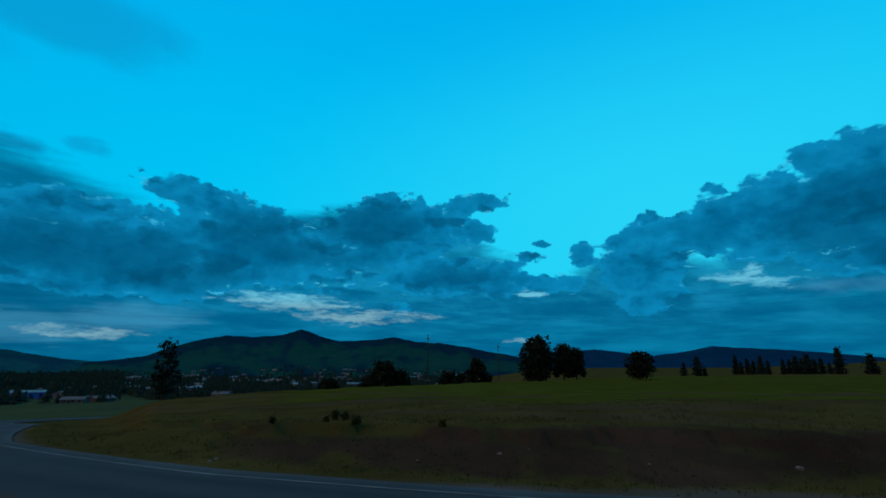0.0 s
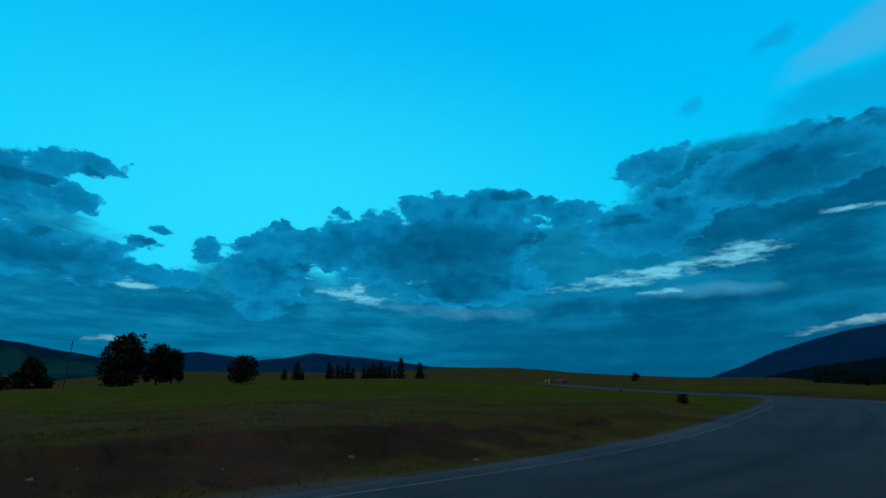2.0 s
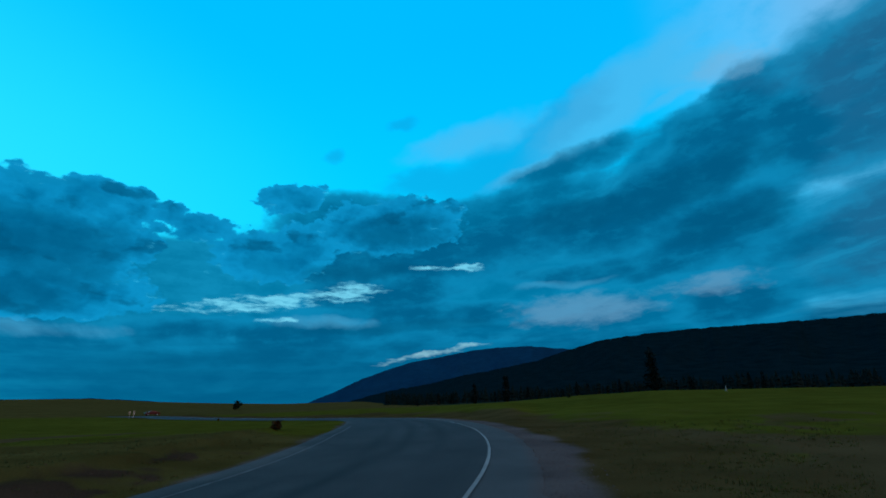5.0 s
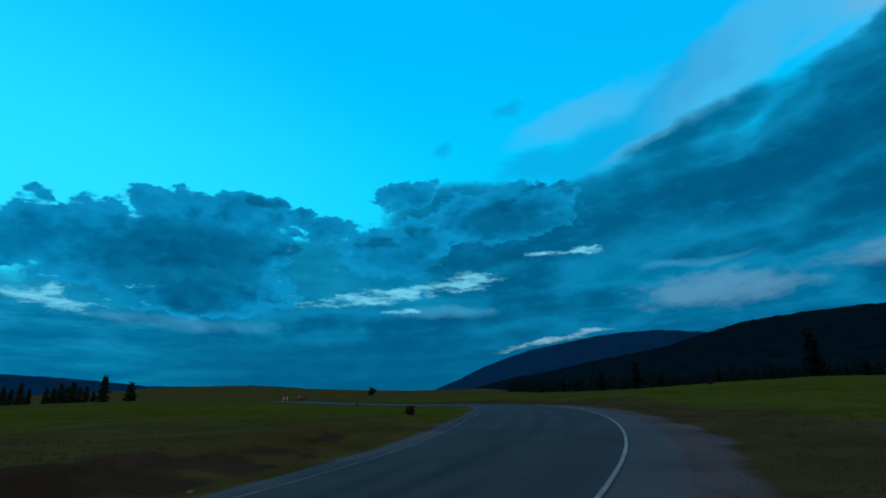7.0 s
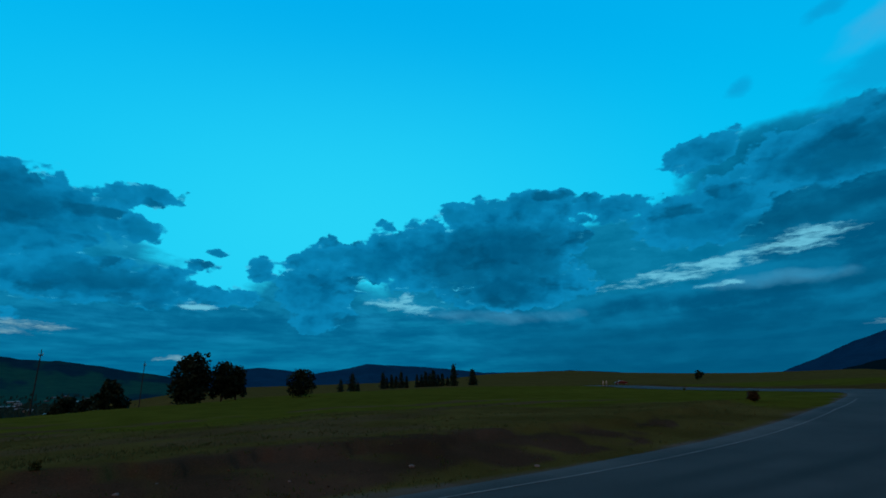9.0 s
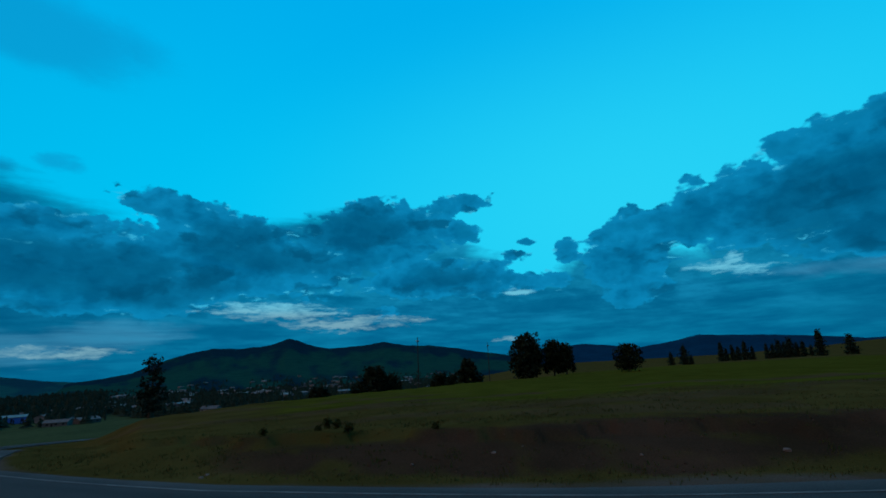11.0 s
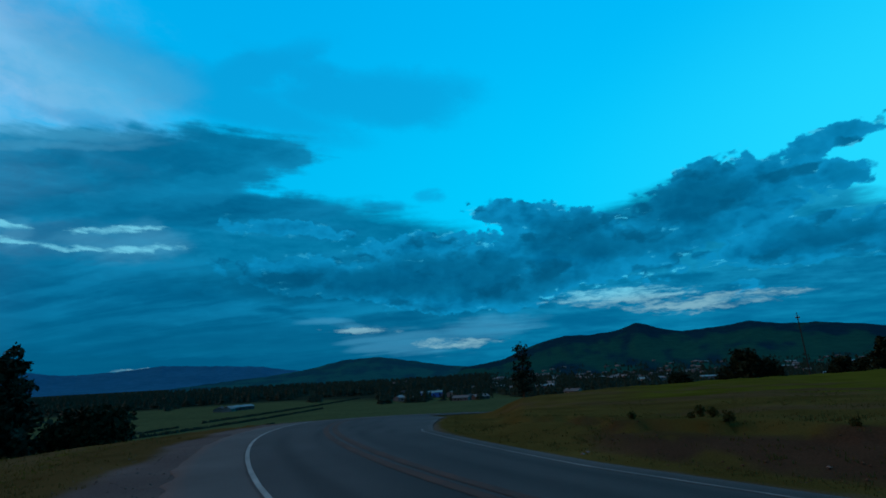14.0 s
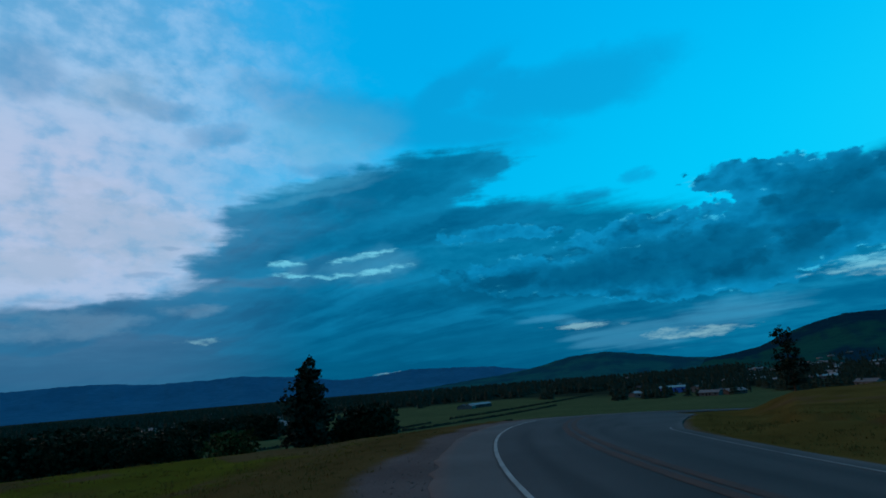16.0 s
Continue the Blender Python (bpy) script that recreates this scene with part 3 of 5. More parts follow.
M_STEEL = material("galvanised_steel", (0.2, 0.21, 0.22), (0.4, 0.41, 0.42), 2.0, 0.5, 0.6, bump=0.1)
M_SIGN = material("white_sign_sheet", (0.25, 0.25, 0.24), (0.42, 0.42, 0.4), 2.0, 0.5, bump=0.05)
M_SIGN_BAR = material("dark_sign_lettering", (0.02, 0.02, 0.02), (0.05, 0.05, 0.05), 2.0, 0.6, bump=0)
M_CAR = material("red_car_paint", (0.055, 0.005, 0.004), (0.08, 0.007, 0.005), 1.0, 0.3, bump=0, gloss=0.5)
M_GLASS = material("tinted_car_glass", (0.01, 0.012, 0.014), (0.02, 0.024, 0.028), 1.0, 0.1, bump=0, gloss=0.5)
M_TYRE = material("black_rubber", (0.012, 0.012, 0.012), (0.03, 0.03, 0.03), 3.0, 0.9, bump=0.2)


# ---- the road's line, from the downhill end past the camera to the far end ----
def smooth(a, b, v):
    t = np.clip((np.asarray(v, float) - a) / (b - a), 0, 1)
    return t * t * (3 - 2 * t)


ROAD_KNOTS = np.array([(-26, 112, -8.2), (-36, 92, -6.8), (-41.5, 74, -5.4), (-42.5, 60, -4.3), (-40.2, 46.9, -3.24), (-35.4, 33.1, -2.16), (-27.8, 20.8, -1.08), (-21.3, 13.9, -0.54), (-16.7, 10.1, -0.29),
                       (-13.4, 7.95, -0.16), (-11.2, 6.65, -0.09), (-8.6, 5.35, -0.04), (-6.36, 4.35, 0), (0.8, 2.05, 0), (7.9, 0.65, 0), (10.8, 0.22, 0.01), (14.75, -0.26, 0.05), (18.7, -0.5, 0.13), (24.05, -0.47, 0.22), (32.3, 0.26, 0.29),
                       (44.1, 2.5, 0.27), (56.7, 6.8, 0.18), (68.0, 15.0, 0.0), (76.5, 26.3, -0.12), (93, 45, -0.3), (112, 64, -0.4), (138, 88, -0.45), (160, 122, -0.6), (168, 160, -1.2)])


def spline(knots, gap):
    """Catmull-Rom through the knots, resampled at an even gap."""
    k = np.vstack([2 * knots[0] - knots[1], knots, 2 * knots[-1] - knots[-2]])
    out = []
    for i in range(1, len(k) - 2):
        p0, p1, p2, p3 = k[i - 1:i + 3]
        for t in np.linspace(0, 1, 24, endpoint=False):
            out.append(0.5 * (2 * p1 + (p2 - p0) * t + (2 * p0 - 5 * p1 + 4 * p2 - p3) * t * t + (3 * p1 - p0 - 3 * p2 + p3) * t ** 3))
    out = np.array(out + [k[-2]])
    s = np.concatenate([[0], np.cumsum(np.linalg.norm(np.diff(out, axis=0), axis=1))])
    at = np.arange(0, s[-1], gap)
    return np.stack([np.interp(at, s, out[:, c]) for c in range(3)], 1), at


LINE, LINE_S = spline(ROAD_KNOTS, 0.5)
for _ in range(30):
    LINE[1:-1] = 0.25 * LINE[:-2] + 0.5 * LINE[1:-1] + 0.25 * LINE[2:]
TANGENT = np.gradient(LINE[:, :2], axis=0)
TANGENT /= np.linalg.norm(TANGENT, axis=1)[:, None]
INWARD = np.stack([-TANGENT[:, 1], TANGENT[:, 0]], 1)
OUTER_EDGE = -1.5


def line_in(s):
    """Offset of the inner edge line: the pavement widens through both bends."""
    return np.interp(s, (80, 96, 104, 110, 116, 126, 134, 140, 146, 152, 160, 172, 190, 220), (5.4, 7.4, 8.2, 6.9, 5.5, 5.1, 5.5, 6.0, 6.6, 7.1, 7.7, 7.9, 7.2, 6.2))


def edge_in(s):
    return line_in(s) + np.interp(s, (100, 132, 142, 180), (0.36, 0.45, 0.85, 0.7))



def beside(x, y):
    """Signed distance from the outer white line, positive towards the inside of the bend; the road's height and station there."""
    x, y = np.atleast_1d(np.asarray(x, float)), np.atleast_1d(np.asarray(y, float))
    off, hgt, stn = np.full(x.shape, 999.0), np.zeros(x.shape), np.zeros(x.shape)
    near = np.nonzero((np.abs(x) < 230) & (np.abs(y) < 230))[0]
    for part_ in np.array_split(near, max(1, len(near) // 20000)):
        if not len(part_):
            continue
        d = (x[part_, None] - LINE[None, :, 0]) ** 2 + (y[part_, None] - LINE[None, :, 1]) ** 2
        # the strip's middle decides which stretch of road a place belongs to
        k = d.argmin(1)
        rel = np.stack([x[part_] - LINE[k, 0], y[part_] - LINE[k, 1]], 1)
        side = np.sign((rel * INWARD[k]).sum(1))
        off[part_], hgt[part_], stn[part_] = np.sqrt(d[np.arange(len(k)), k]) * side, LINE[k, 2], LINE_S[k]
    return off, hgt, stn


# crest of the near land, seen all round: azimuth (left positive), distance, elevation in degrees
CREST = np.array([(-180, 60, 0.4), (-135, 90, 0.6), (-120, 100, 0.75), (-109, 105, 0.8), (-101, 112, 0.45), (-93, 125, -0.1), (-83, 150, -0.42), (-74, 150, -0.55), (-64, 160, -0.75), (-52, 170, -0.62), (-40, 160, -0.5),
                  (-25, 120, -0.8), (-13.5, 85, -1.3), (-4, 70, -1.66), (5.6, 60, -2.05), (15, 55, -2.5), (23.5, 50, -2.84), (30, 48, -3.3), (34, 60, -4.2), (38, 85, -4.9), (50, 85, -4.7),
                  (58, 48, -4.6), (66, 30, -5.1), (78, 27, -5.4), (92, 27, -5.2), (110, 27, -4.9), (135, 40, -2.5), (180, 60, 0.4)])
FAR_EL = np.array([(-180, 0.4), (-110, 0.7), (-98, 0.2), (-84, -0.1), (-78, 0.32), (-69, 0.21), (-63, 0.36), (-56.7, 0.62), (-52, 0.95), (-46, 0.95), (-42, 0.8), (-38, 0.45), (-30, 0.15), (-12, 0.0), (180, 0.0)])
VALLEY = -28.0


def rough_noise(x, y, size, seed=0.0):
    return np.array([noise.fractal((a / size, b / size, seed), 1.0, 2.0, 4) for a, b in zip(x, y)])


def land(x, y, fine=True):
    """Height of the ground."""
    x, y = np.atleast_1d(np.asarray(x, float)), np.atleast_1d(np.asarray(y, float))
    r, az = np.hypot(x, y), np.degrees(np.arctan2(-x, y))
    rc, ec = np.interp(az, CREST[:, 0], CREST[:, 1]), np.interp(az, CREST[:, 0], CREST[:, 2])
    zc = EYE + rc * np.tan(np.radians(ec))
    near = zc * smooth(7, 1, rc / np.maximum(r, 0.1))
    rising = smooth(1.5, 2.2, zc)
    near = near * (1 - rising) + zc * np.minimum(r / rc, 1) ** 1.35 * rising
    ef = np.interp(az, FAR_EL[:, 0], FAR_EL[:, 1])
    grow = smooth(0, 1, np.log(np.maximum(r / rc, 1)) / np.log(1500 / rc))
    plain = EYE + r * np.tan(np.radians(ec + (ef - ec) * grow))
    drop = zc + (VALLEY - zc) * (1 - np.exp(-np.maximum(r - rc, 0) / 210))
    in_valley = smooth(-15, -3, az) * (1 - smooth(128, 150, az))
    far = plain * (1 - in_valley) + drop * in_valley
    z = np.where(r < rc, near, far)
    off, hgt, stn = beside(x, y)
    d = np.maximum(off - edge_in(stn), OUTER_EDGE - 1.0 - off)
    w = 1 - smooth(0.0, 9.0, d)
    z = z * (1 - w) + hgt * w
    inside = np.clip(off - edge_in(stn), 0, 60)
    ragged = 0.4 * np.sin(stn * 0.83) + 0.28 * np.sin(stn * 2.1 + 1) + 0.18 * np.sin(stn * 4.7)
    bank = (0.26 * smooth(0.4, 3.2, inside) + 0.2 * smooth(3.3, 3.75, inside + ragged)) * (1 - smooth(9, 30, inside)) * smooth(6, 14, stn - 96) * (1 - smooth(160, 182, stn)) * (off < 900)
    return z + bank, off, stn, r, az


RINGS, SPOKES = 300, 640
radii = 0.5 * (4900 / 0.5) ** (np.arange(RINGS) / (RINGS - 1))
turn = np.linspace(0, 2 * np.pi, SPOKES, endpoint=False)
gx = np.concatenate([[0], (radii[:, None] * np.sin(turn)).ravel()])
gy = np.concatenate([[0], (radii[:, None] * np.cos(turn)).ravel()])
gz, goff, gstn, gr, gaz = land(gx, gy)
lump = rough_noise(gx, gy, 2.2) * 0.05 + rough_noise(gx, gy, 14.0, 5.0) * 0.12 * smooth(10, 60, gr)
clear_of_road = smooth(0.1, 2.0, np.maximum(goff - edge_in(gstn), OUTER_EDGE - 0.8 - goff)) * (1 - smooth(300, 800, gr))
gz = gz + lump * clear_of_road - 0.05 * (1 - smooth(-0.4, 0.25, np.maximum(goff - edge_in(gstn), OUTER_EDGE - goff)))
faces = [(0, 1 + k, 1 + (k + 1) % SPOKES) for k in range(SPOKES)]
for i in range(RINGS - 1):
    a, b = 1 + i * SPOKES, 1 + (i + 1) * SPOKES
    faces += [(a + k, b + k, b + (k + 1) % SPOKES, a + (k + 1) % SPOKES) for k in range(SPOKES)]
ground_mesh = bpy.data.meshes.new("ground")
ground_mesh.from_pydata(np.stack([gx, gy, gz], 1).tolist(), [], [f[::-1] for f in faces])
ground_mesh.polygons.foreach_set("use_smooth", [True] * len(ground_mesh.polygons))
inside = goff - edge_in(gstn)
patchy = rough_noise(gx, gy, 9.0, 9.0)
crumb = np.where(gr < 60, rough_noise(gx, gy, 1.3, 3.0), 0)
belts = rough_noise(gx / 3.0, gy, 5.0, 21.0)
spread = {
    "soil": smooth(0.5, 1.1, inside) * (1 - smooth(3.4, 5.0, inside + 1.4 * patchy + 1.2 * crumb)) * smooth(34, 14, gaz + 12 * crumb) * smooth(-68, -46, gaz + 14 * crumb) * (0.78 + 0.5 * crumb - 0.2 * smooth(1.9, 0.7, inside + crumb)),
    "gravel": smooth(OUTER_EDGE + 0.6, OUTER_EDGE + 0.1, goff) * (1 - smooth(0.5, 2.2, OUTER_EDGE - goff + 0.8 * patchy)) * 0.95 + 0.4 * smooth(0.1, -0.2, inside) * (goff > 0) + 0.5 * (1 - smooth(0.1, 0.7, inside + 0.4 * patchy)) * (goff > 3),
    "lush": np.where(gaz > -75, smooth(24, 33, gr + 6 * patchy) * (1 - smooth(90, 220, gr)), smooth(9, 30, gr + 14 * patchy) * (1 - smooth(120, 300, gr)) * 0.85) * smooth(26, 8, gaz) + smooth(60, 75, gaz) * smooth(9, 17, gr + 9 * patchy) * (1 - smooth(40, 90, gr)) * 0.7,
    "tan": smooth(-0.05, 0.3, belts + 0.25 * crumb) * smooth(3.5, 7, inside) * (1 - smooth(34, 60, gr)) * (goff > 0) * 0.9
    + smooth(-0.12, 0.2, patchy + 0.4 * belts + 0.3 * crumb) * smooth(1.2, 3.0, OUTER_EDGE - goff) * (1 - smooth(22, 55, gr)) * (goff < 0) * 0.85,
    "dry": smooth(0.6, 1.6, OUTER_EDGE - goff + 0.5 * patchy) * (1 - smooth(4.5, 9.0, OUTER_EDGE - goff + 3.5 * patchy)) * (goff > -60) * 0.9,
    "pasture": smooth(90, 200, gr) * smooth(-3, 6, gaz) * (1 - smooth(700, 1500, gr)) * 0.9,
    "woods": np.clip(smooth(350, 800, gr) * smooth(-3, 3, gaz) * (1 - smooth(46, 58, gaz)) + smooth(600, 780, gr) * smooth(33, 42, gaz) + smooth(90, 200, gr) * smooth(90, 96, gaz) * 0.8 + smooth(160, 300, gr) * smooth(-82, -90, gaz), 0, 1),
}
for key, values in spread.items():
    layer_ = ground_mesh.attributes.new(key, "FLOAT", "POINT")
    layer_.data.foreach_set("value", np.clip(values, 0, 1).astype(np.float32))
ground_mesh.materials.append(M_GROUND)
ground = tagged(new("ground", ground_mesh), "dry olive meadow falling away to a dusky valley", "ground", kind="structure")


def height(x, y):
    return float(land(x, y)[0][0])


def place(az, r):
    a = radians(az)
    x, y = -r * math.sin(a), r * math.cos(a)
    return x, y, height(x, y)


# ---- road, shoulders and painted lines ----
def strip(name, offsets, first, last, lift, mat, label, category, wobble=0.0, attrs=None, firm=False):
    """A band along the road between the offsets, from station first to last."""
    rows_ = np.nonzero((LINE_S >= first) & (LINE_S <= last))[0]
    verts, faces_, tags = [], [], {k: [] for k in (attrs or {})}
    for i in rows_:
        for j, o in enumerate(offsets):
            o = float(o(LINE_S[i])) if callable(o) else o
            if wobble and (j == 0 or (j == 1 and firm) or (j == len(offsets) - 1 and not firm)):
                o = o + wobble * noise.fractal((LINE_S[i] * 0.9, 0 if o < 0 else 9, 3.0), 1.0, 2.0, 4)
            x, y = LINE[i, :2] + INWARD[i] * o
            verts.append((x, y, LINE[i, 2] + lift - 0.008 * abs(o - 2.7) - (0.09 if firm and j == 0 else 0.0)))
            for k, fn in (attrs or {}).items():
                tags[k].append(fn(LINE_S[i], o))
    w = len(offsets)
    for i in range(len(rows_) - 1):
        faces_ += [(i * w + j, (i + 1) * w + j, (i + 1) * w + j + 1, i * w + j + 1)[::-1] for j in range(w - 1)]
    me = bpy.data.meshes.new(name)
    me.from_pydata(verts, [], faces_)
    me.polygons.foreach_set("use_smooth", [True] * len(me.polygons))
    for k, v in tags.items():
        la = me.attributes.new(k, "FLOAT", "POINT")
        la.data.foreach_set("value", np.array(v, np.float32))
    me.materials.append(mat)
    return tagged(new(name, me), label, category, kind="structure")


END = LINE_S[-1]
strip("road", [-0.1] + [(lambda s, q=q: q * edge_in(s)) for q in (0.08, 0.16, 0.25, 0.34, 0.43, 0.5, 0.58, 0.67, 0.76, 0.85, 0.93, 1.0)], 0, END, 0.055, M_ASPHALT, "dark worn two-lane asphalt road bending round the knoll", "road", 0.02,
      {"patch": lambda s, o: 0.75 * float(smooth(0.55, 0.0, min(abs(o - 0.9), abs(o - 2.2), abs(o - 3.6), abs(o - 4.7)))) + 0.25 * noise.noise((s * 0.1, o, 0)), "pale": lambda s, o: 0.7 * float(smooth(-0.1, 0.5, o - line_in(s)))})
strip("shoulder", [OUTER_EDGE - 0.08, OUTER_EDGE, -1.1, -0.6, 0.02], 0, END, 0.05, M_ASPHALT, "pale crumbling asphalt shoulder beside the white line", "road shoulder", 0.22,
      {"patch": lambda s, o: 0.0, "pale": lambda s, o: 0.85}, firm=True)
strip("edge_line", [-0.05, 0.05], 0, END, 0.062, M_WHITE_LINE, "solid white edge line on the outside of the bend", "road marking", 0.008)
strip("edge_line", [lambda s: line_in(s) - 0.035, lambda s: line_in(s) + 0.035], 115, 172, 0.062, M_FAINT_LINE, "thin worn white edge line beside the bank", "road marking", 0.012)
strip("centre_line", [2.38, 2.6], 0, 136, 0.062, M_ORANGE_LINE, "faded yellow centre line", "road marking", 0.02)
strip("centre_line", [2.74, 2.96], 0, 136, 0.062, M_ORANGE_LINE, "faded yellow centre line", "road marking", 0.02)


# ---- hills and mountains round the valley ----
def ridge(name, knots, r_foot, r_top, mat, label, woods, jag=0.05, foot_z=VALLEY, seed=1.0, depth=900.0, cell=0.12, patch=0.35):
    """A range from (azimuth, elevation) knots of its skyline; its flanks carry gullies and spurs."""
    k = np.array(knots)
    az = np.arange(k[0, 0], k[-1, 0], cell)
    el = np.interp(az, k[:, 0], k[:, 1])
    win = np.hanning(int(0.9 / cell) | 1)
    win /= win.sum()
    el = np.convolve(np.pad(el, len(win) // 2, "edge"), win, "valid")
    el = el + np.array([jag * noise.fractal((a * 0.9, seed, 0), 0.8, 2.0, 5) for a in az])
    n = 44
    verts, tags = [], []
    for a, e in zip(az, el):
        top = EYE + r_top * math.tan(radians(e))
        for j in range(n):
            t = j / (n - 10)
            if t <= 1:
                r = r_foot + (r_top - r_foot) * t
                lift = t ** 1.35
                spur = noise.fractal((a * 0.07 * r_top / 1000, t * 1.6, seed + 4), 1.0, 2.0, 5) * math.sin(math.pi * min(t, 1)) * 0.07 * float(smooth(0.2, 0.5, t))
                z = foot_z + (top - foot_z) * max(0.0, min(lift + spur, 0.985 * t + 0.012 if t < 1 else 1.0))
            else:
                r = r_top + depth * (t - 1) * 3
                z = top - (top - foot_z) * (t - 1) * 3
            s, c = math.sin(radians(a)), math.cos(radians(a))
            verts.append((-r * s, r * c, z))
            tags.append(woods(a, min(t, 1)) + patch * noise.fractal((a * 0.35, t * 3.5, seed), 0.9, 2.0, 5))
    faces_ = [(i * n + j, i * n + j + 1, (i + 1) * n + j + 1, (i + 1) * n + j) for i in range(len(az) - 1) for j in range(n - 1)]
    me = bpy.data.meshes.new(name)
    me.from_pydata(verts, [], faces_)
    me.polygons.foreach_set("use_smooth", [True] * len(me.polygons))
    la = me.attributes.new("woods", "FLOAT", "POINT")
    la.data.foreach_set("value", np.clip(np.array(tags, np.float32), 0, 1))
    me.materials.append(mat)
    return tagged(new(name, me), label, "hill", kind="structure")


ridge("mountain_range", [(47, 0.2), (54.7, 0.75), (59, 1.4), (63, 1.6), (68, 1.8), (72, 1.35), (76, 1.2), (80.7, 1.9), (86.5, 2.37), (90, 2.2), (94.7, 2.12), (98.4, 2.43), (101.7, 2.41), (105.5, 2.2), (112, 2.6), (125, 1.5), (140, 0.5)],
      3300, 4600, M_FAR_HILL, "long mountain range beyond the valley, tinted haze-blue", lambda a, t: 0.45, 0.07, seed=2.0, depth=300)
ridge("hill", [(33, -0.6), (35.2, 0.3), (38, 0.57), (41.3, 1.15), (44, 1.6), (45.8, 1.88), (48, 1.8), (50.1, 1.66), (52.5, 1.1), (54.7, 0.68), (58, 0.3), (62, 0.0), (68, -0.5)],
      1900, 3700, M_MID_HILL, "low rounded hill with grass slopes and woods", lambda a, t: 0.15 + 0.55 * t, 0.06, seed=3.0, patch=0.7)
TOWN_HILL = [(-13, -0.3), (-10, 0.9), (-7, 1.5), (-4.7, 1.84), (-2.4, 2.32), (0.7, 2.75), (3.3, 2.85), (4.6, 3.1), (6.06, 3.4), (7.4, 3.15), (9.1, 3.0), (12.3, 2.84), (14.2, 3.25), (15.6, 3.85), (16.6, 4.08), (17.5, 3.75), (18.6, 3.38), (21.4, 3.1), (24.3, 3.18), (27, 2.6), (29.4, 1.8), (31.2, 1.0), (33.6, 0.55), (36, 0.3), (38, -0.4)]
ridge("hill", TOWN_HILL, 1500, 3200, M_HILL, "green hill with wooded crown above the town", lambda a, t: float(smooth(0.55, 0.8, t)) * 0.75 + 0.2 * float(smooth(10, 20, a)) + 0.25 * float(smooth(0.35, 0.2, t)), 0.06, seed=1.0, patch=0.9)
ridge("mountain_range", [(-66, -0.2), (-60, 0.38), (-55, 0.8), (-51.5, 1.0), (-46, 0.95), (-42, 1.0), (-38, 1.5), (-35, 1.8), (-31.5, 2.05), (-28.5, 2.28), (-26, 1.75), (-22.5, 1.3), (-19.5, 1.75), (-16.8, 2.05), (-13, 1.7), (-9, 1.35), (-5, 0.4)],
      2600, 4300, M_HAZE_BLUE_HILL, "dark wooded ridge behind the plain", lambda a, t: 0.5, 0.04, foot_z=0.0, seed=5.0, depth=600)
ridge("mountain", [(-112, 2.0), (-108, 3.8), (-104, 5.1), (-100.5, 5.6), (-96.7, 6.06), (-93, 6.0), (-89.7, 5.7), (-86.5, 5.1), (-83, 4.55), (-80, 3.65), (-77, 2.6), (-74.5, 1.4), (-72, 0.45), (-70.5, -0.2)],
      2300, 4000, M_HAZE_BLUE_HILL, "dark wooded mountain beyond the bend, tinted haze-blue", lambda a, t: 0.5, 0.06, foot_z=0.0, seed=6.0)
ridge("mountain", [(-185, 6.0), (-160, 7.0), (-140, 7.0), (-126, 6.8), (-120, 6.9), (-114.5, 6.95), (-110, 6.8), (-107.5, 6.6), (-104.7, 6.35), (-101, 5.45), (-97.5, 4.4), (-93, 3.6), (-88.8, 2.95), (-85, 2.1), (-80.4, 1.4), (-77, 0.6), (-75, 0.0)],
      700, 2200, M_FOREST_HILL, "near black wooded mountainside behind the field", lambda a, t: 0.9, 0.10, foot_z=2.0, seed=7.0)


# ---- builders ----
def mesh_of(name, verts, faces_, mat, smooth_shade=False):
    me = bpy.data.meshes.new(name)
    me.from_pydata([tuple(v) for v in verts], [], faces_)
    if smooth_shade:
        me.polygons.foreach_set("use_smooth", [True] * len(me.polygons))
    me.materials.append(mat)
    return me


def part(name, bm, mat, parent, label=""):
    """Links a bmesh (or a mesh) as one mesh object under its thing."""
    if isinstance(bm, bmesh.types.BMesh):
        me = bpy.data.meshes.new(name)
        bm.to_mesh(me)
        bm.free()
        me.materials.append(mat)
    else:
        me = bm
    ob = new(name, me)
    ob.parent = parent
    return tagged(ob, label)


def tube(points, radii_, sides=7):
    """Vertices and faces of a tapered limb through the points."""
    verts, faces_ = [], []
    for i, (p, r) in enumerate(zip(points, radii_)):
        p = Vector(p)
        d = (Vector(points[min(i + 1, len(points) - 1)]) - Vector(points[max(i - 1, 0)])).normalized()
        a = d.orthogonal().normalized()
        b = d.cross(a)
        verts += [p + (a * math.cos(2 * math.pi * k / sides) + b * math.sin(2 * math.pi * k / sides)) * r for k in range(sides)]
    for i in range(len(points) - 1):
        faces_ += [(i * sides + k, i * sides + (k + 1) % sides, (i + 1) * sides + (k + 1) % sides, (i + 1) * sides + k) for k in range(sides)]
    faces_.append(tuple(range(sides))[::-1])
    faces_.append(tuple((len(points) - 1) * sides + k for k in range(sides)))
    return verts, faces_


def joined(pieces):
    verts, faces_ = [], []
    for v, f in pieces:
        n = len(verts)
        verts += list(v)
        faces_ += [tuple(i + n for i in q) for q in f]
    return verts, faces_


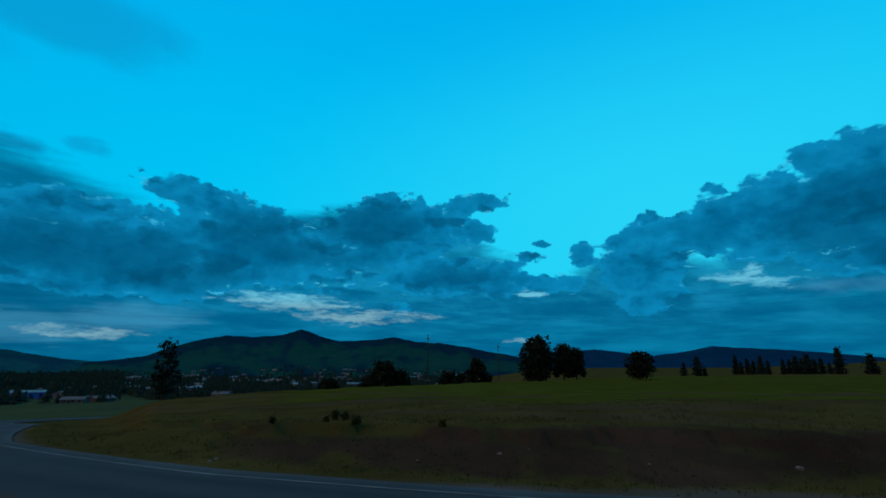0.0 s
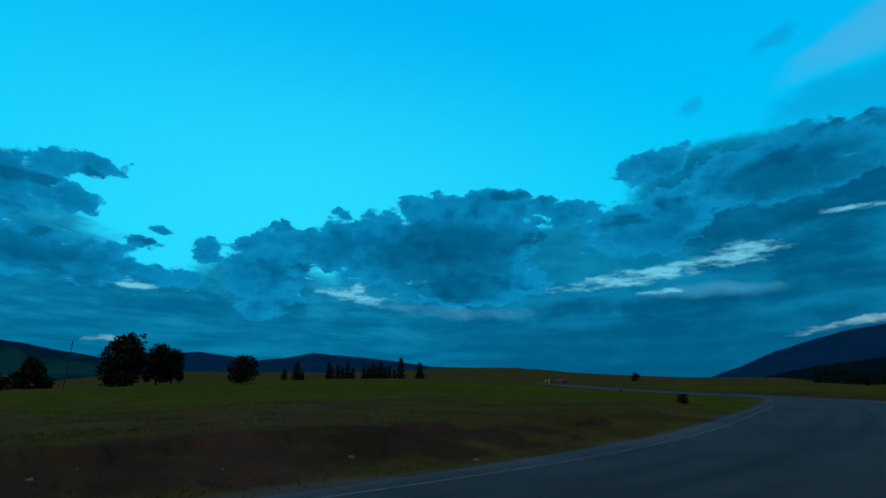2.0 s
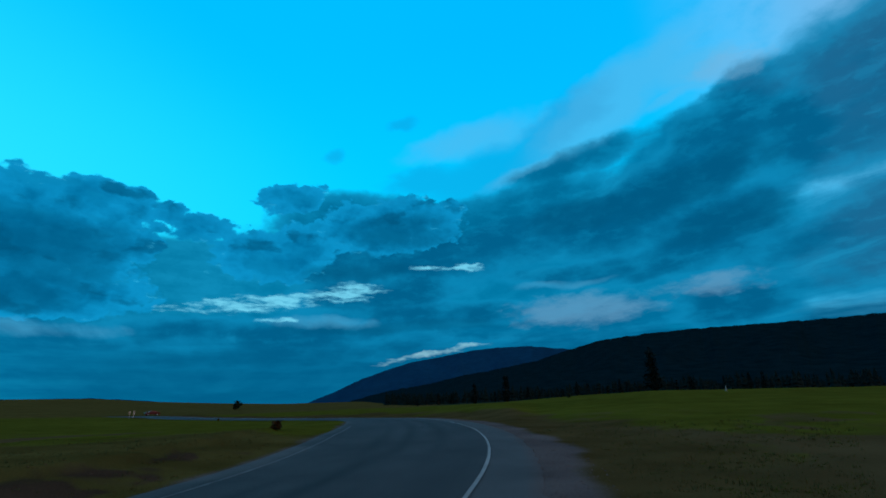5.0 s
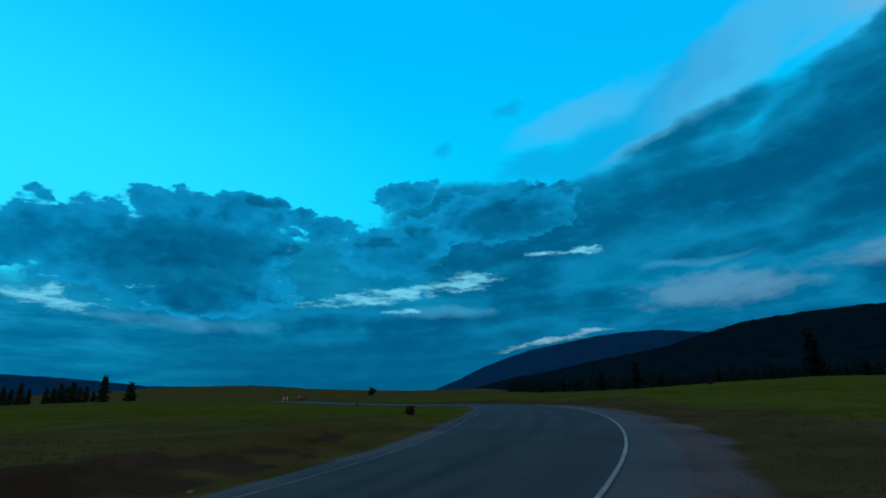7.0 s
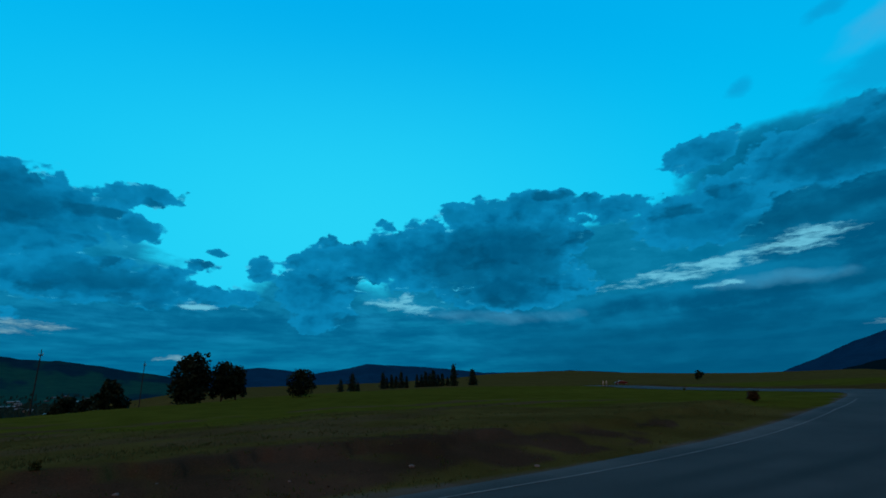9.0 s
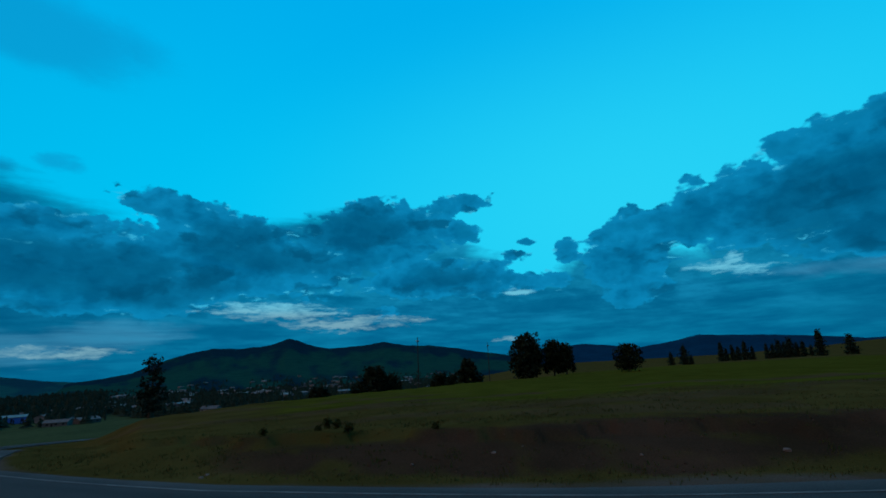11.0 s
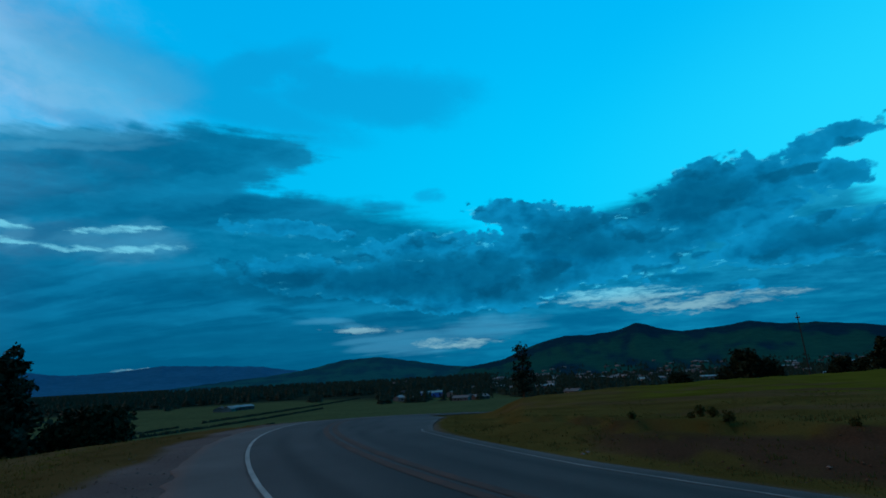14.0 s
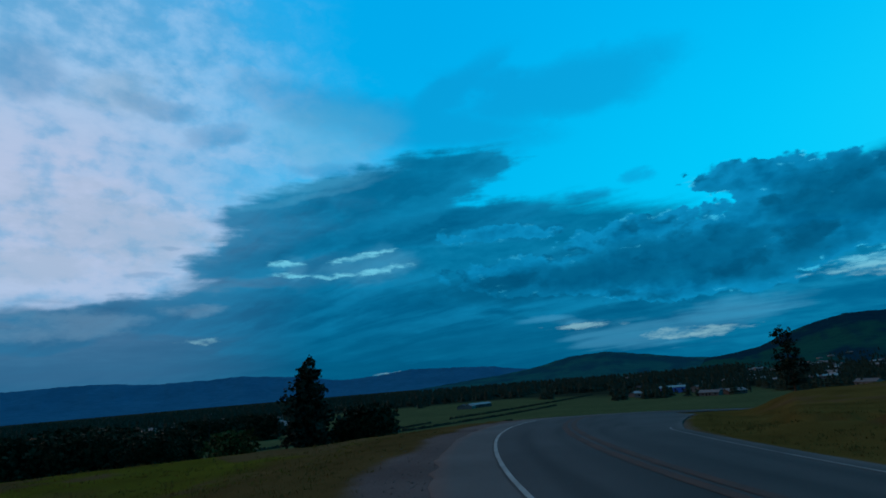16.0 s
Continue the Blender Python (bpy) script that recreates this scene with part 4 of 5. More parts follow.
def tuft(rng, centre, size, droop=0.0):
    """A handful of pointed leaves round a centre."""
    verts, faces_ = [], []
    for _ in range(5):
        d = Vector((rng.gauss(0, 1), rng.gauss(0, 1), rng.gauss(0, 0.7) - droop)).normalized()
        side = d.orthogonal().normalized()
        side.rotate(Matrix.Rotation(rng.uniform(0, 6.28), 3, d))
        c = Vector(centre) + Vector((rng.gauss(0, 1), rng.gauss(0, 1), rng.gauss(0, 1))) * size * 0.35
        n = len(verts)
        s = size * rng.uniform(0.6, 1.15)
        verts += [c - d * s * 0.5, c + side * s * 0.34, c + d * s * 0.75, c - side * s * 0.34]
        faces_.append((n, n + 1, n + 2, n + 3))
    return verts, faces_


def conifer(seed, tall, wide, bare=0.1, levels=22, gaps=0.15, size=0.42, taper=0.85, lean=0.02, mat=None):
    """A pine: tapered trunk, whorls of limbs, needle tufts along them. Built standing at the origin."""
    rng = random.Random(seed)
    tree = new("tree")
    sway = [Vector((rng.gauss(0, lean) * tall * t, rng.gauss(0, lean) * tall * t, tall * t)) for t in (0, 0.25, 0.5, 0.75, 0.97)]
    wood = [tube(sway, [tall * 0.02, tall * 0.017, tall * 0.012, tall * 0.007, tall * 0.002], 8)]
    leaves = []

    def stem(t):
        i = min(3, int(t * 4))
        return sway[i].lerp(sway[i + 1], t * 4 - i)

    for lv in range(levels):
        t = bare + (0.97 - bare) * (lv + rng.uniform(-0.3, 0.3)) / levels
        t = max(bare, min(0.97, t))
        u = (t - bare) / (1 - bare)
        reach = wide * 0.5 * (1 - u) ** taper * min(1, 0.45 + u * 4) * rng.uniform(0.75, 1.15) + 0.15
        limbs = rng.randint(4, 6) if u < 0.85 else 3
        spin = rng.uniform(0, 6.28)
        for k in range(limbs):
            if rng.random() < gaps:
                continue
            a = spin + 6.283 * k / limbs + rng.uniform(-0.3, 0.3)
            out = Vector((math.cos(a), math.sin(a), 0))
            far = reach * rng.uniform(0.65, 1.1)
            rise = far * rng.uniform(-0.25, 0.2) * (1 if u < 0.7 else -1)
            base = stem(t)
            tip = base + out * far + Vector((0, 0, rise))
            mid = base.lerp(tip, 0.5) + Vector((0, 0, -0.06 * far))
            wood.append(tube([base, mid, tip], [tall * 0.004, tall * 0.003, 0.01], 4))
            for q in range(max(2, int(far / size * 1.7))):
                w = rng.uniform(0.25, 1.05)
                c = base.lerp(tip, w) + Vector((rng.gauss(0, 1), rng.gauss(0, 1), rng.gauss(0, 0.5))) * size * 0.45
                leaves.append(tuft(rng, c, size * rng.uniform(0.75, 1.25), 0.2))
    leaves.append(tuft(rng, sway[-1], size * 0.8))
    part("trunk", mesh_of("trunk", *joined(wood), M_BARK), M_BARK, tree)
    part("crown", mesh_of("crown", *joined(leaves), mat or M_NEEDLES), M_NEEDLES, tree)
    return tree


def broadleaf(seed, tall, wide, bare=0.12, count=420, size=0.4, mat=None, lobes=9, squat=1.0, name="tree"):
    """A leafy tree or bush: forked trunk and a crown of lobes of leaf tufts with gaps between them."""
    rng = random.Random(seed)
    tree = new(name)
    wood, leaves = [], []
    top = Vector((rng.gauss(0, 0.03) * tall, rng.gauss(0, 0.03) * tall, tall * 0.7))
    wood.append(tube([(0, 0, -0.15), (0, 0, tall * bare), top * 0.6, top], [tall * 0.028, tall * 0.024, tall * 0.014, tall * 0.005], 7))
    hearts = []
    for k in range(lobes):
        a = 2.4 * k + rng.uniform(-0.4, 0.4)
        t = (k + 0.5) / lobes
        spread_ = wide * 0.5 * (0.55 + 0.15 * rng.random()) * math.sin(math.pi * (0.22 + 0.7 * t)) ** 0.8
        c = Vector((math.cos(a) * spread_, math.sin(a) * spread_, tall * (bare + 0.12 + (0.74 - bare) * t)))
        hearts.append((c, wide * rng.uniform(0.2, 0.3)))
        wood.append(tube([(0, 0, tall * (bare + 0.3 * t)), c * 0.55 + Vector((0, 0, tall * 0.1)), c], [tall * 0.012, tall * 0.008, 0.012], 5))
    hearts.append((Vector((0, 0, tall * 0.84)), wide * 0.2))
    hearts.append((Vector((0, 0, tall * (bare + 0.28))), wide * 0.3))
    for _ in range(count):
        c, rad = rng.choice(hearts)
        d = Vector((rng.gauss(0, 1), rng.gauss(0, 1), rng.gauss(0, 1))).normalized() * rad * rng.uniform(0.45, 1.08)
        p = c + Vector((d.x, d.y, d.z * squat))
        p.z = max(p.z, tall * bare * 0.6 + 0.1)
        p.z = min(p.z, tall * 0.985)
        leaves.append(tuft(rng, p, size * rng.uniform(0.7, 1.3)))
    part("trunk", mesh_of("trunk", *joined(wood), M_BARK), M_BARK, tree)
    part("crown", mesh_of("crown", *joined(leaves), mat or M_LEAVES), M_LEAVES, tree)
    return tree


def stand(tree, az, r, top_el, model_tall, wide=1.0, spin=None, sink=0.0):
    """Sets a tree on the land so that its top reaches the given elevation as seen from the bend."""
    x, y, z = place(az, r)
    tall = EYE + r * math.tan(radians(top_el)) - z + sink
    s = tall / model_tall
    tree.matrix_basis = Matrix.Translation((x, y, z - sink)) @ Matrix.Rotation(spin if spin is not None else az * 7.0, 4, "Z") @ Matrix.Diagonal((s * wide, s * wide, s, 1))
    return tree


def again(tree, az, r, top_el, model_tall, wide=1.0, label=None):
    """One more tree like this one."""
    t = copy_thing(tree, Matrix())
    if label:
        tagged(t, label)
    return stand(t, az, r, top_el, model_tall, wide)


# ---- trees of the knoll and the plain ----
lone_pine = stand(conifer(11, 12, 4.6, 0.3, 17, 0.3, 0.42, 0.3, 0.012), 29.4, 112, 2.95, 12)
tagged(lone_pine, "ragged dark pine with a bare trunk on the knoll's edge", "tree")
field_pine = stand(conifer(12, 10, 7.4, 0.03, 30, 0.03, 0.52, 0.8, 0.008), 79.4, 62, 4.3, 10.2)
tagged(field_pine, "full dark pine with branches down to the grass", "tree")

big = stand(broadleaf(21, 9, 6.9, 0.03, 1400, 0.48, lobes=13), -10.45, 104, 3.5, 9)
tagged(big, "tall dense dark-leaved tree at the meadow's edge", "tree", "trees along the meadow")
twin = stand(broadleaf(22, 8, 4.6, 0.03, 950, 0.44, lobes=11), -13.4, 106, 2.8, 8, 1.0)
tagged(twin, "dark-leaved tree standing close beside a taller one", "tree", "trees along the meadow")
again(twin, -14.75, 107, 2.35, 8, 1.0)
round_tree = stand(broadleaf(23, 5, 5.2, 0.09, 760, 0.38, lobes=10), -21.4, 86, 1.75, 5)
tagged(round_tree, "small round dark tree alone in the meadow", "tree", "trees along the meadow")
low_round = stand(broadleaf(24, 7, 5.4, 0.03, 700, 0.52, lobes=9), 6.75, 150, 0.6, 7)
tagged(low_round, "round dark tree below the meadow's brow", "tree", "trees along the meadow")
for az, r, el, wd in ((5.1, 155, -0.35, 0.8), (-0.6, 190, -0.5, 1.1), (-1.9, 185, -0.7, 0.9), (8.9, 210, -1.1, 1.0), (13, 220, -1.3, 1.2)):
    again(low_round, az, r, el, 7, wd)
egg = stand(broadleaf(25, 6, 4.0, 0.03, 650, 0.44, lobes=9), -3.5, 138, 0.95, 6)
tagged(egg, "egg-shaped dark tree at the meadow's brow", "tree", "trees along the meadow")
plain_pine = stand(conifer(31, 11, 7.6, 0.02, 18, 0.04, 0.95, 1.05, 0.01), -26.9, 175, 1.35, 11)
tagged(plain_pine, "dark conifer on the plain", "tree", "conifers on the plain")
for az, r, el, wd in ((-25.6, 190, 0.7, 0.9), (-30.3, 262, 1.42, 0.75), (-31.3, 266, 1.15, 0.7), (-32.4, 258, 1.4, 0.8), (-33.0, 262, 0.9, 0.7), (-34.2, 270, 1.05, 0.7), (-35.2, 272, 1.35, 0.9),
                      (-36.1, 266, 1.5, 0.95), (-37.1, 275, 1.1, 0.9), (-30.75, 270, 0.8, 0.8), (-31.8, 272, 0.9, 0.9), (-34.7, 276, 1.0, 0.9), (-35.65, 280, 1.1, 0.9), (-36.6, 282, 1.0, 0.9), (-37.7, 285, 0.7, 0.9), (-27.5, 180, 0.3, 1.0), (-38.4, 262, 2.1, 0.8), (-40.6, 258, 1.5, 1.15)):
    again(plain_pine, az, r, el, 11, wd)
dot = stand(broadleaf(26, 5, 4.4, 0.08, 200, 0.6, lobes=7), -64.4, 420, 0.6, 5)
tagged(dot, "single small dark tree on the far rise", "tree")

# bushes and woods below the road on the valley side
bush = stand(broadleaf(27, 3.4, 6.4, 0.02, 1500, 0.36, lobes=16, name="bush"), 72.7, 62, -1.95, 3.4, 0.8)
tagged(bush, "broad dark bush beside the full pine", "bush", "bushes below the road")
again(bush, 75.6, 64, -3.0, 3.4, 0.45)
green_bush = stand(broadleaf(28, 2.6, 6.0, 0.02, 520, 0.34, M_SHRUB, 10, name="bush"), 87.2, 66, -3.3, 2.6, 0.95)
tagged(green_bush, "olive-green rounded bush below the road", "bush", "bushes below the road")
for az, r, el, wd in ((91.5, 84, -3.6, 1.0), (94, 78, -3.0, 1.0), (96.5, 90, -2.6, 1.2), (99.5, 80, -2.3, 0.9), (102, 95, -2.0, 1.3), (105, 82, -1.9, 1.0), (109, 90, -1.8, 1.2), (113, 84, -1.6, 1.1), (93, 150, -2.4, 1.0),
                      (97.5, 140, -1.9, 1.2), (84.2, 300, -1.9, 1.0), (85.6, 330, -1.7, 0.9), (88, 260, -2.0, 1.1), (90.5, 240, -1.9, 1.0), (100.5, 150, -1.6, 1.2)):
    again(bush, az, r, el, 3.4, wd * 0.8, "dark leafy bush in the thicket below the road")

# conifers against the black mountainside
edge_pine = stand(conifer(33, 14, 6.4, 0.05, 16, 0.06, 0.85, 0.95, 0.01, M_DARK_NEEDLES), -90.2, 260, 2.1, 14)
tagged(edge_pine, "dark conifer at the foot of the mountainside", "tree", "conifers below the mountain")
rng = random.Random(77)
for k in range(24):
    again(edge_pine, -84 - k * 1.6 + rng.uniform(-0.6, 0.6), rng.uniform(250, 520), rng.uniform(0.3, 1.7) + 0.04 * k, 14, rng.uniform(0.8, 1.2))
field_bush = stand(broadleaf(29, 1.8, 3.0, 0.03, 220, 0.3, lobes=7, name="bush"), -100.6, 104, 0.72, 1.8, 0.9)
tagged(field_bush, "low dark bush in the green field", "bush")
again(edge_pine, -93.8, 240, 3.0, 14, 1.1)
again(edge_pine, -109.4, 150, 5.3, 14, 1.1)


# ---- valley town ----
def box(bm, x0, y0, z0, x1, y1, z1):
    v = [bm.verts.new(p) for p in ((x0, y0, z0), (x1, y0, z0), (x1, y1, z0), (x0, y1, z0), (x0, y0, z1), (x1, y0, z1), (x1, y1, z1), (x0, y1, z1))]
    for f in ((0, 3, 2, 1), (4, 5, 6, 7), (0, 1, 5, 4), (1, 2, 6, 5), (2, 3, 7, 6), (3, 0, 4, 7)):
        bm.faces.new([v[i] for i in f])


def prism(bm, x0, x1, half, z0, z1, over=0.4, thick=0.18):
    """A gable roof of two thick slopes along x."""
    x0, x1 = x0 - over, x1 + over
    h = half + over
    for s in (1, -1):
        a = [(x0, s * h, z0), (x1, s * h, z0), (x1, 0, z1), (x0, 0, z1)]
        lo = [bm.verts.new(p) for p in a]
        hi = [bm.verts.new((p[0], p[1], p[2] + thick)) for p in a]
        quads = [lo[::-1], hi] + [[lo[i], lo[(i + 1) % 4], hi[(i + 1) % 4], hi[i]] for i in range(4)]
        for q in quads:
            bm.faces.new(q if s < 0 else q[::-1])


def house(length, deep, wall_h, roof_h, wall_mat, roof_mat):
    h = new("house")
    bm = bmesh.new()
    box(bm, -length / 2, -deep / 2, -2.0, length / 2, deep / 2, wall_h)
    for x in (-length / 2, length / 2):
        f = [bm.verts.new(p) for p in ((x, -deep / 2, wall_h), (x, deep / 2, wall_h), (x, 0, wall_h + roof_h))]
        bm.faces.new(f)
    part("wall", bm, wall_mat, h)
    bm = bmesh.new()
    prism(bm, -length / 2, length / 2, deep / 2, wall_h - 0.1, wall_h + roof_h)
    part("roof", bm, roof_mat, h)
    bm = bmesh.new()
    box(bm, length * 0.18, -0.35, wall_h + roof_h * 0.4, length * 0.18 + 0.7, 0.35, wall_h + roof_h + 0.7)
    part("chimney", bm, roof_mat, h)
    for x in (-length * 0.3, length * 0.05, length * 0.33):
        for s in (-1, 1):
            bm = bmesh.new()
            box(bm, x - 0.7, s * deep / 2 - 0.04, wall_h * 0.35, x + 0.7, s * deep / 2 + 0.04, wall_h * 0.8)
            part("window", bm, M_DARK_OPEN, h)
    bm = bmesh.new()
    box(bm, -length * 0.12 - 0.5, -deep / 2 - 0.05, -0.2, -length * 0.12 + 0.5, -deep / 2 + 0.05, 2.05)
    part("door", bm, M_DARK_OPEN, h)
    return h


rng = random.Random(5)
kinds = [tagged(house(15, 9, 2.6, 1.8, M_WALL, M_ROOF), "pale one-storey house among the valley trees", "house", "houses in the valley"),
         tagged(house(14, 9, 4.2, 2.0, M_WALL, M_ROOF), "pale two-storey house among the valley trees", "house", "houses in the valley"),
         tagged(house(26, 11, 3.2, 1.6, M_WALL, M_METAL_ROOF), "long pale building with a metal roof", "house", "houses in the valley")]
spots = []
for k in range(205):
    az = rng.uniform(-2, 44) if k < 165 else rng.uniform(80, 106)
    spots.append((az, rng.uniform(620, 1850 if az < 30 else 1480) if k < 165 else rng.uniform(420, 900)))
spots += [(61.6, 505), (62.4, 515), (60.6, 520), (36.5, 430), (35.6, 450), (34.4, 440), (37.5, 520), (43.5, 500), (1.0, 330), (2.6, 340), (3.6, 350), (0.2, 380), (4.2, 400), (-1.2, 420), (12, 360), (13.2, 365), (17, 420), (21, 400), (24, 430)]


def slope(az, r):
    """Height of the land, with the town hill's lowest slope beyond the valley floor."""
    z = height(*place(az, r)[:2])
    if r > 1500 and -13 < az < 38:
        k = np.array(TOWN_HILL)
        top = EYE + 3200 * math.tan(radians(float(np.interp(az, k[:, 0], k[:, 1]))))
        z = max(z, VALLEY + (top - VALLEY) * ((r - 1500) / 1700) ** 1.35)
    return z


for k, (az, r) in enumerate(spots):
    x, y = -r * math.sin(radians(az)), r * math.cos(radians(az))
    m = Matrix.Translation((x, y, slope(az, r))) @ Matrix.Rotation(rng.uniform(0, 3.14), 4, "Z")
    src = kinds[0 if rng.random() < 0.55 else (1 if rng.random() < 0.6 else 2)]
    if k < 3:
        kinds[k].matrix_basis = m
    else:
        copy_thing(src, m @ Matrix.Scale(0.95, 4))

# the blue building, with its pale roof and the sheds round it
x, y, z = place(39.9, 540)
hall = tagged(house(23, 14, 5.0, 1.6, M_BLUE, M_METAL_ROOF), "blue metal hall with a pale roof down in the valley", "hall")
hall.matrix_basis = Matrix.Translation((x, y, z)) @ Matrix.Rotation(radians(39.9 + 8), 4, "Z")
x, y, z = place(42.6, 480)
shed = tagged(house(18, 10, 3.6, 1.8, M_WALL, M_METAL_ROOF), "pale shed beside the blue hall", "shed")
shed.matrix_basis = Matrix.Translation((x, y, z)) @ Matrix.Rotation(radians(42), 4, "Z")
x, y, z = place(92.2, 330)
barn = tagged(house(16, 10, 4.0, 3.0, M_WALL, M_RED_ROOF), "barn with a red roof among the trees", "barn")
barn.matrix_basis = Matrix.Translation((x, y, z)) @ Matrix.Rotation(radians(92), 4, "Z")


def woodland(name, label, spots_, low, high, seed, mat=M_NEEDLES, broad=1.0):
    """Far trees, too many to count: each a small crown of ragged tiers on a stem."""
    r_ = random.Random(seed)
    pieces = []
    for x, y, z in spots_:
        tall, wide = r_.uniform(low, high), r_.uniform(0.45, 0.75) * broad
        tiers = 4
        pts, fs = [], []
        for t in range(tiers):
            n = len(pts)
            zz = z + tall * (0.08 + 0.24 * t)
            rad = tall * wide * 0.5 * (1 - 0.22 * t) * r_.uniform(0.8, 1.2)
            for k in range(6):
                a = 1.047 * k + r_.uniform(-0.3, 0.3)
                q = rad * r_.uniform(0.7, 1.2)
                pts.append((x + q * math.cos(a), y + q * math.sin(a), zz + tall * r_.uniform(-0.05, 0.05)))
            pts.append((x + r_.gauss(0, 0.04) * tall, y + r_.gauss(0, 0.04) * tall, zz + tall * 0.32))
            fs += [(n + k, n + (k + 1) % 6, n + 6) for k in range(6)]
            fs.append(tuple(n + k for k in range(6))[::-1])
        pieces.append((pts, fs))
    return tagged(new(name, mesh_of(name, *joined(pieces), mat)), label, "woods", kind="stuff")


def scatter(count, az0, az1, r0, r1, seed, keep=0.0):
    r_ = random.Random(seed)
    spots_ = []
    while len(spots_) < count:
        az, r = r_.uniform(az0, az1), r0 * (r1 / r0) ** r_.random()
        if noise.noise((az * 0.35, math.log(r) * 4, seed)) >= keep:
            spots_.append((az, r))
    az, r = np.array(spots_).T
    x, y = -r * np.sin(np.radians(az)), r * np.cos(np.radians(az))
    z = land(x, y)[0]
    for k in np.nonzero((r > 1500) & (az > -13) & (az < 38))[0]:
        z[k] = slope(az[k], r[k])
    return list(zip(x, y, z))


def hedge(az0, r0, az1, r1, count, seed):
    """Places along a straight field boundary."""
    r_ = random.Random(seed)
    ax, ay, _ = place(az0, r0)
    bx, by, _ = place(az1, r1)
    t = np.array([r_.random() for _ in range(count)])
    x, y = ax + (bx - ax) * t + np.array([r_.gauss(0, 0.4) for _ in t]), ay + (by - ay) * t
    return list(zip(x, y, land(x, y)[0]))


woodland("woods", "dark trees between the houses of the valley town", scatter(4200, -3, 46, 430, 1850, 1, -0.2), 4, 9, 1, M_NEEDLES, 1.7)
woodland("woods", "dark belt of woods along the far side of the valley", scatter(5600, 33, 112, 720, 1900, 2, -0.25), 8, 14, 2, M_NEEDLES, 1.7)
woodland("woods", "dark trees round the valley farms", scatter(200, 44, 82, 560, 1100, 3, 0.25), 4, 8, 3, M_NEEDLES, 1.5)
woodland("woods", "thick dark trees on the valley floor", scatter(900, 80, 112, 300, 1100, 4, 0.0), 4, 8, 4, M_NEEDLES, 1.6)
woodland("woods", "small dark trees round the blue hall", scatter(70, 33, 46, 430, 600, 7), 3, 7, 7)
for k, (az0, r0, az1, r1) in enumerate(((74, 125, 57, 235), (88, 170, 66, 300), (72, 210, 52, 420), (64, 330, 48, 620))):
    woodland("hedgerow", "dark low hedgerow between valley fields", hedge(az0, r0, az1, r1, 800, k), 0.4, 0.8 + 0.3 * k, k, M_NEEDLES, 2.2)
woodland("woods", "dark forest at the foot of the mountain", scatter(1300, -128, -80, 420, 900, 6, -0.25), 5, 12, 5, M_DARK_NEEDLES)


# ---- poles, signs, car ----
def utility_pole(tall, thick):
    p = new("utility_pole")
    v, f = tube([(0, 0, -1.2), (0, 0, tall * 0.5), (0, 0, tall)], [thick, thick * 0.85, thick * 0.65], 9)
    part("post", mesh_of("post", v, f, M_POLE), M_POLE, p)
    bm = bmesh.new()
    box(bm, -thick * 2.6, -0.09, tall * 0.93, thick * 2.6, 0.09, tall * 0.93 + 0.22)
    part("crossarm", bm, M_POLE, p)
    for s in (-0.85, 0.0, 0.85):
        v, f = tube([(s * thick * 2.6, 0, tall * 0.93 + 0.2), (s * thick * 2.6, 0, tall * 0.93 + 0.55)], [0.08, 0.05], 8)
        part("insulator", mesh_of("insulator", v, f, M_STEEL), M_STEEL, p)
    return p


pole = utility_pole(19, 0.15)
tagged(pole, "tall weathered utility pole in front of the green hill", "utility pole", "utility poles")
for k, (az, r, el) in enumerate(((2.05, 300, 3.75), (-6.1, 330, 2.75), (89.2, 150, -1.0))):
    stand(pole if k == 0 else copy_thing(pole, Matrix()), az, r, el, 19, 1.0, radians(az))


def road_sign():
    s = new("road_sign")
    for x in (-0.75, 0.75):
        bm = bmesh.new()
        box(bm, x - 0.06, -0.06, -0.4, x + 0.06, 0.06, 2.3)
        part("post", bm, M_SIGN, s)
    bm = bmesh.new()
    box(bm, -1.02, -0.09, 1.3, -0.48, -0.065, 2.5)
    part("panel", bm, M_SIGN, s)
    bm = bmesh.new()
    box(bm, 0.48, -0.09, 1.3, 1.02, -0.065, 2.5)
    part("panel", bm, M_SIGN, s)
    for z_ in (1.55, 1.85, 2.15):
        for x in (-0.75, 0.75):
            bm = bmesh.new()
            box(bm, x - 0.18, -0.1, z_, x + 0.18, -0.092, z_ + 0.1)
            part("lettering", bm, M_SIGN_BAR, s)
    return s


sign = tagged(road_sign(), "pair of small white sign boards on white posts", "road sign")
x, y, z = place(-55.1, 158)
sign.matrix_basis = Matrix.Translation((x, y, z)) @ Matrix.Rotation(radians(-55), 4, "Z") @ Matrix.Scale(0.65, 4)


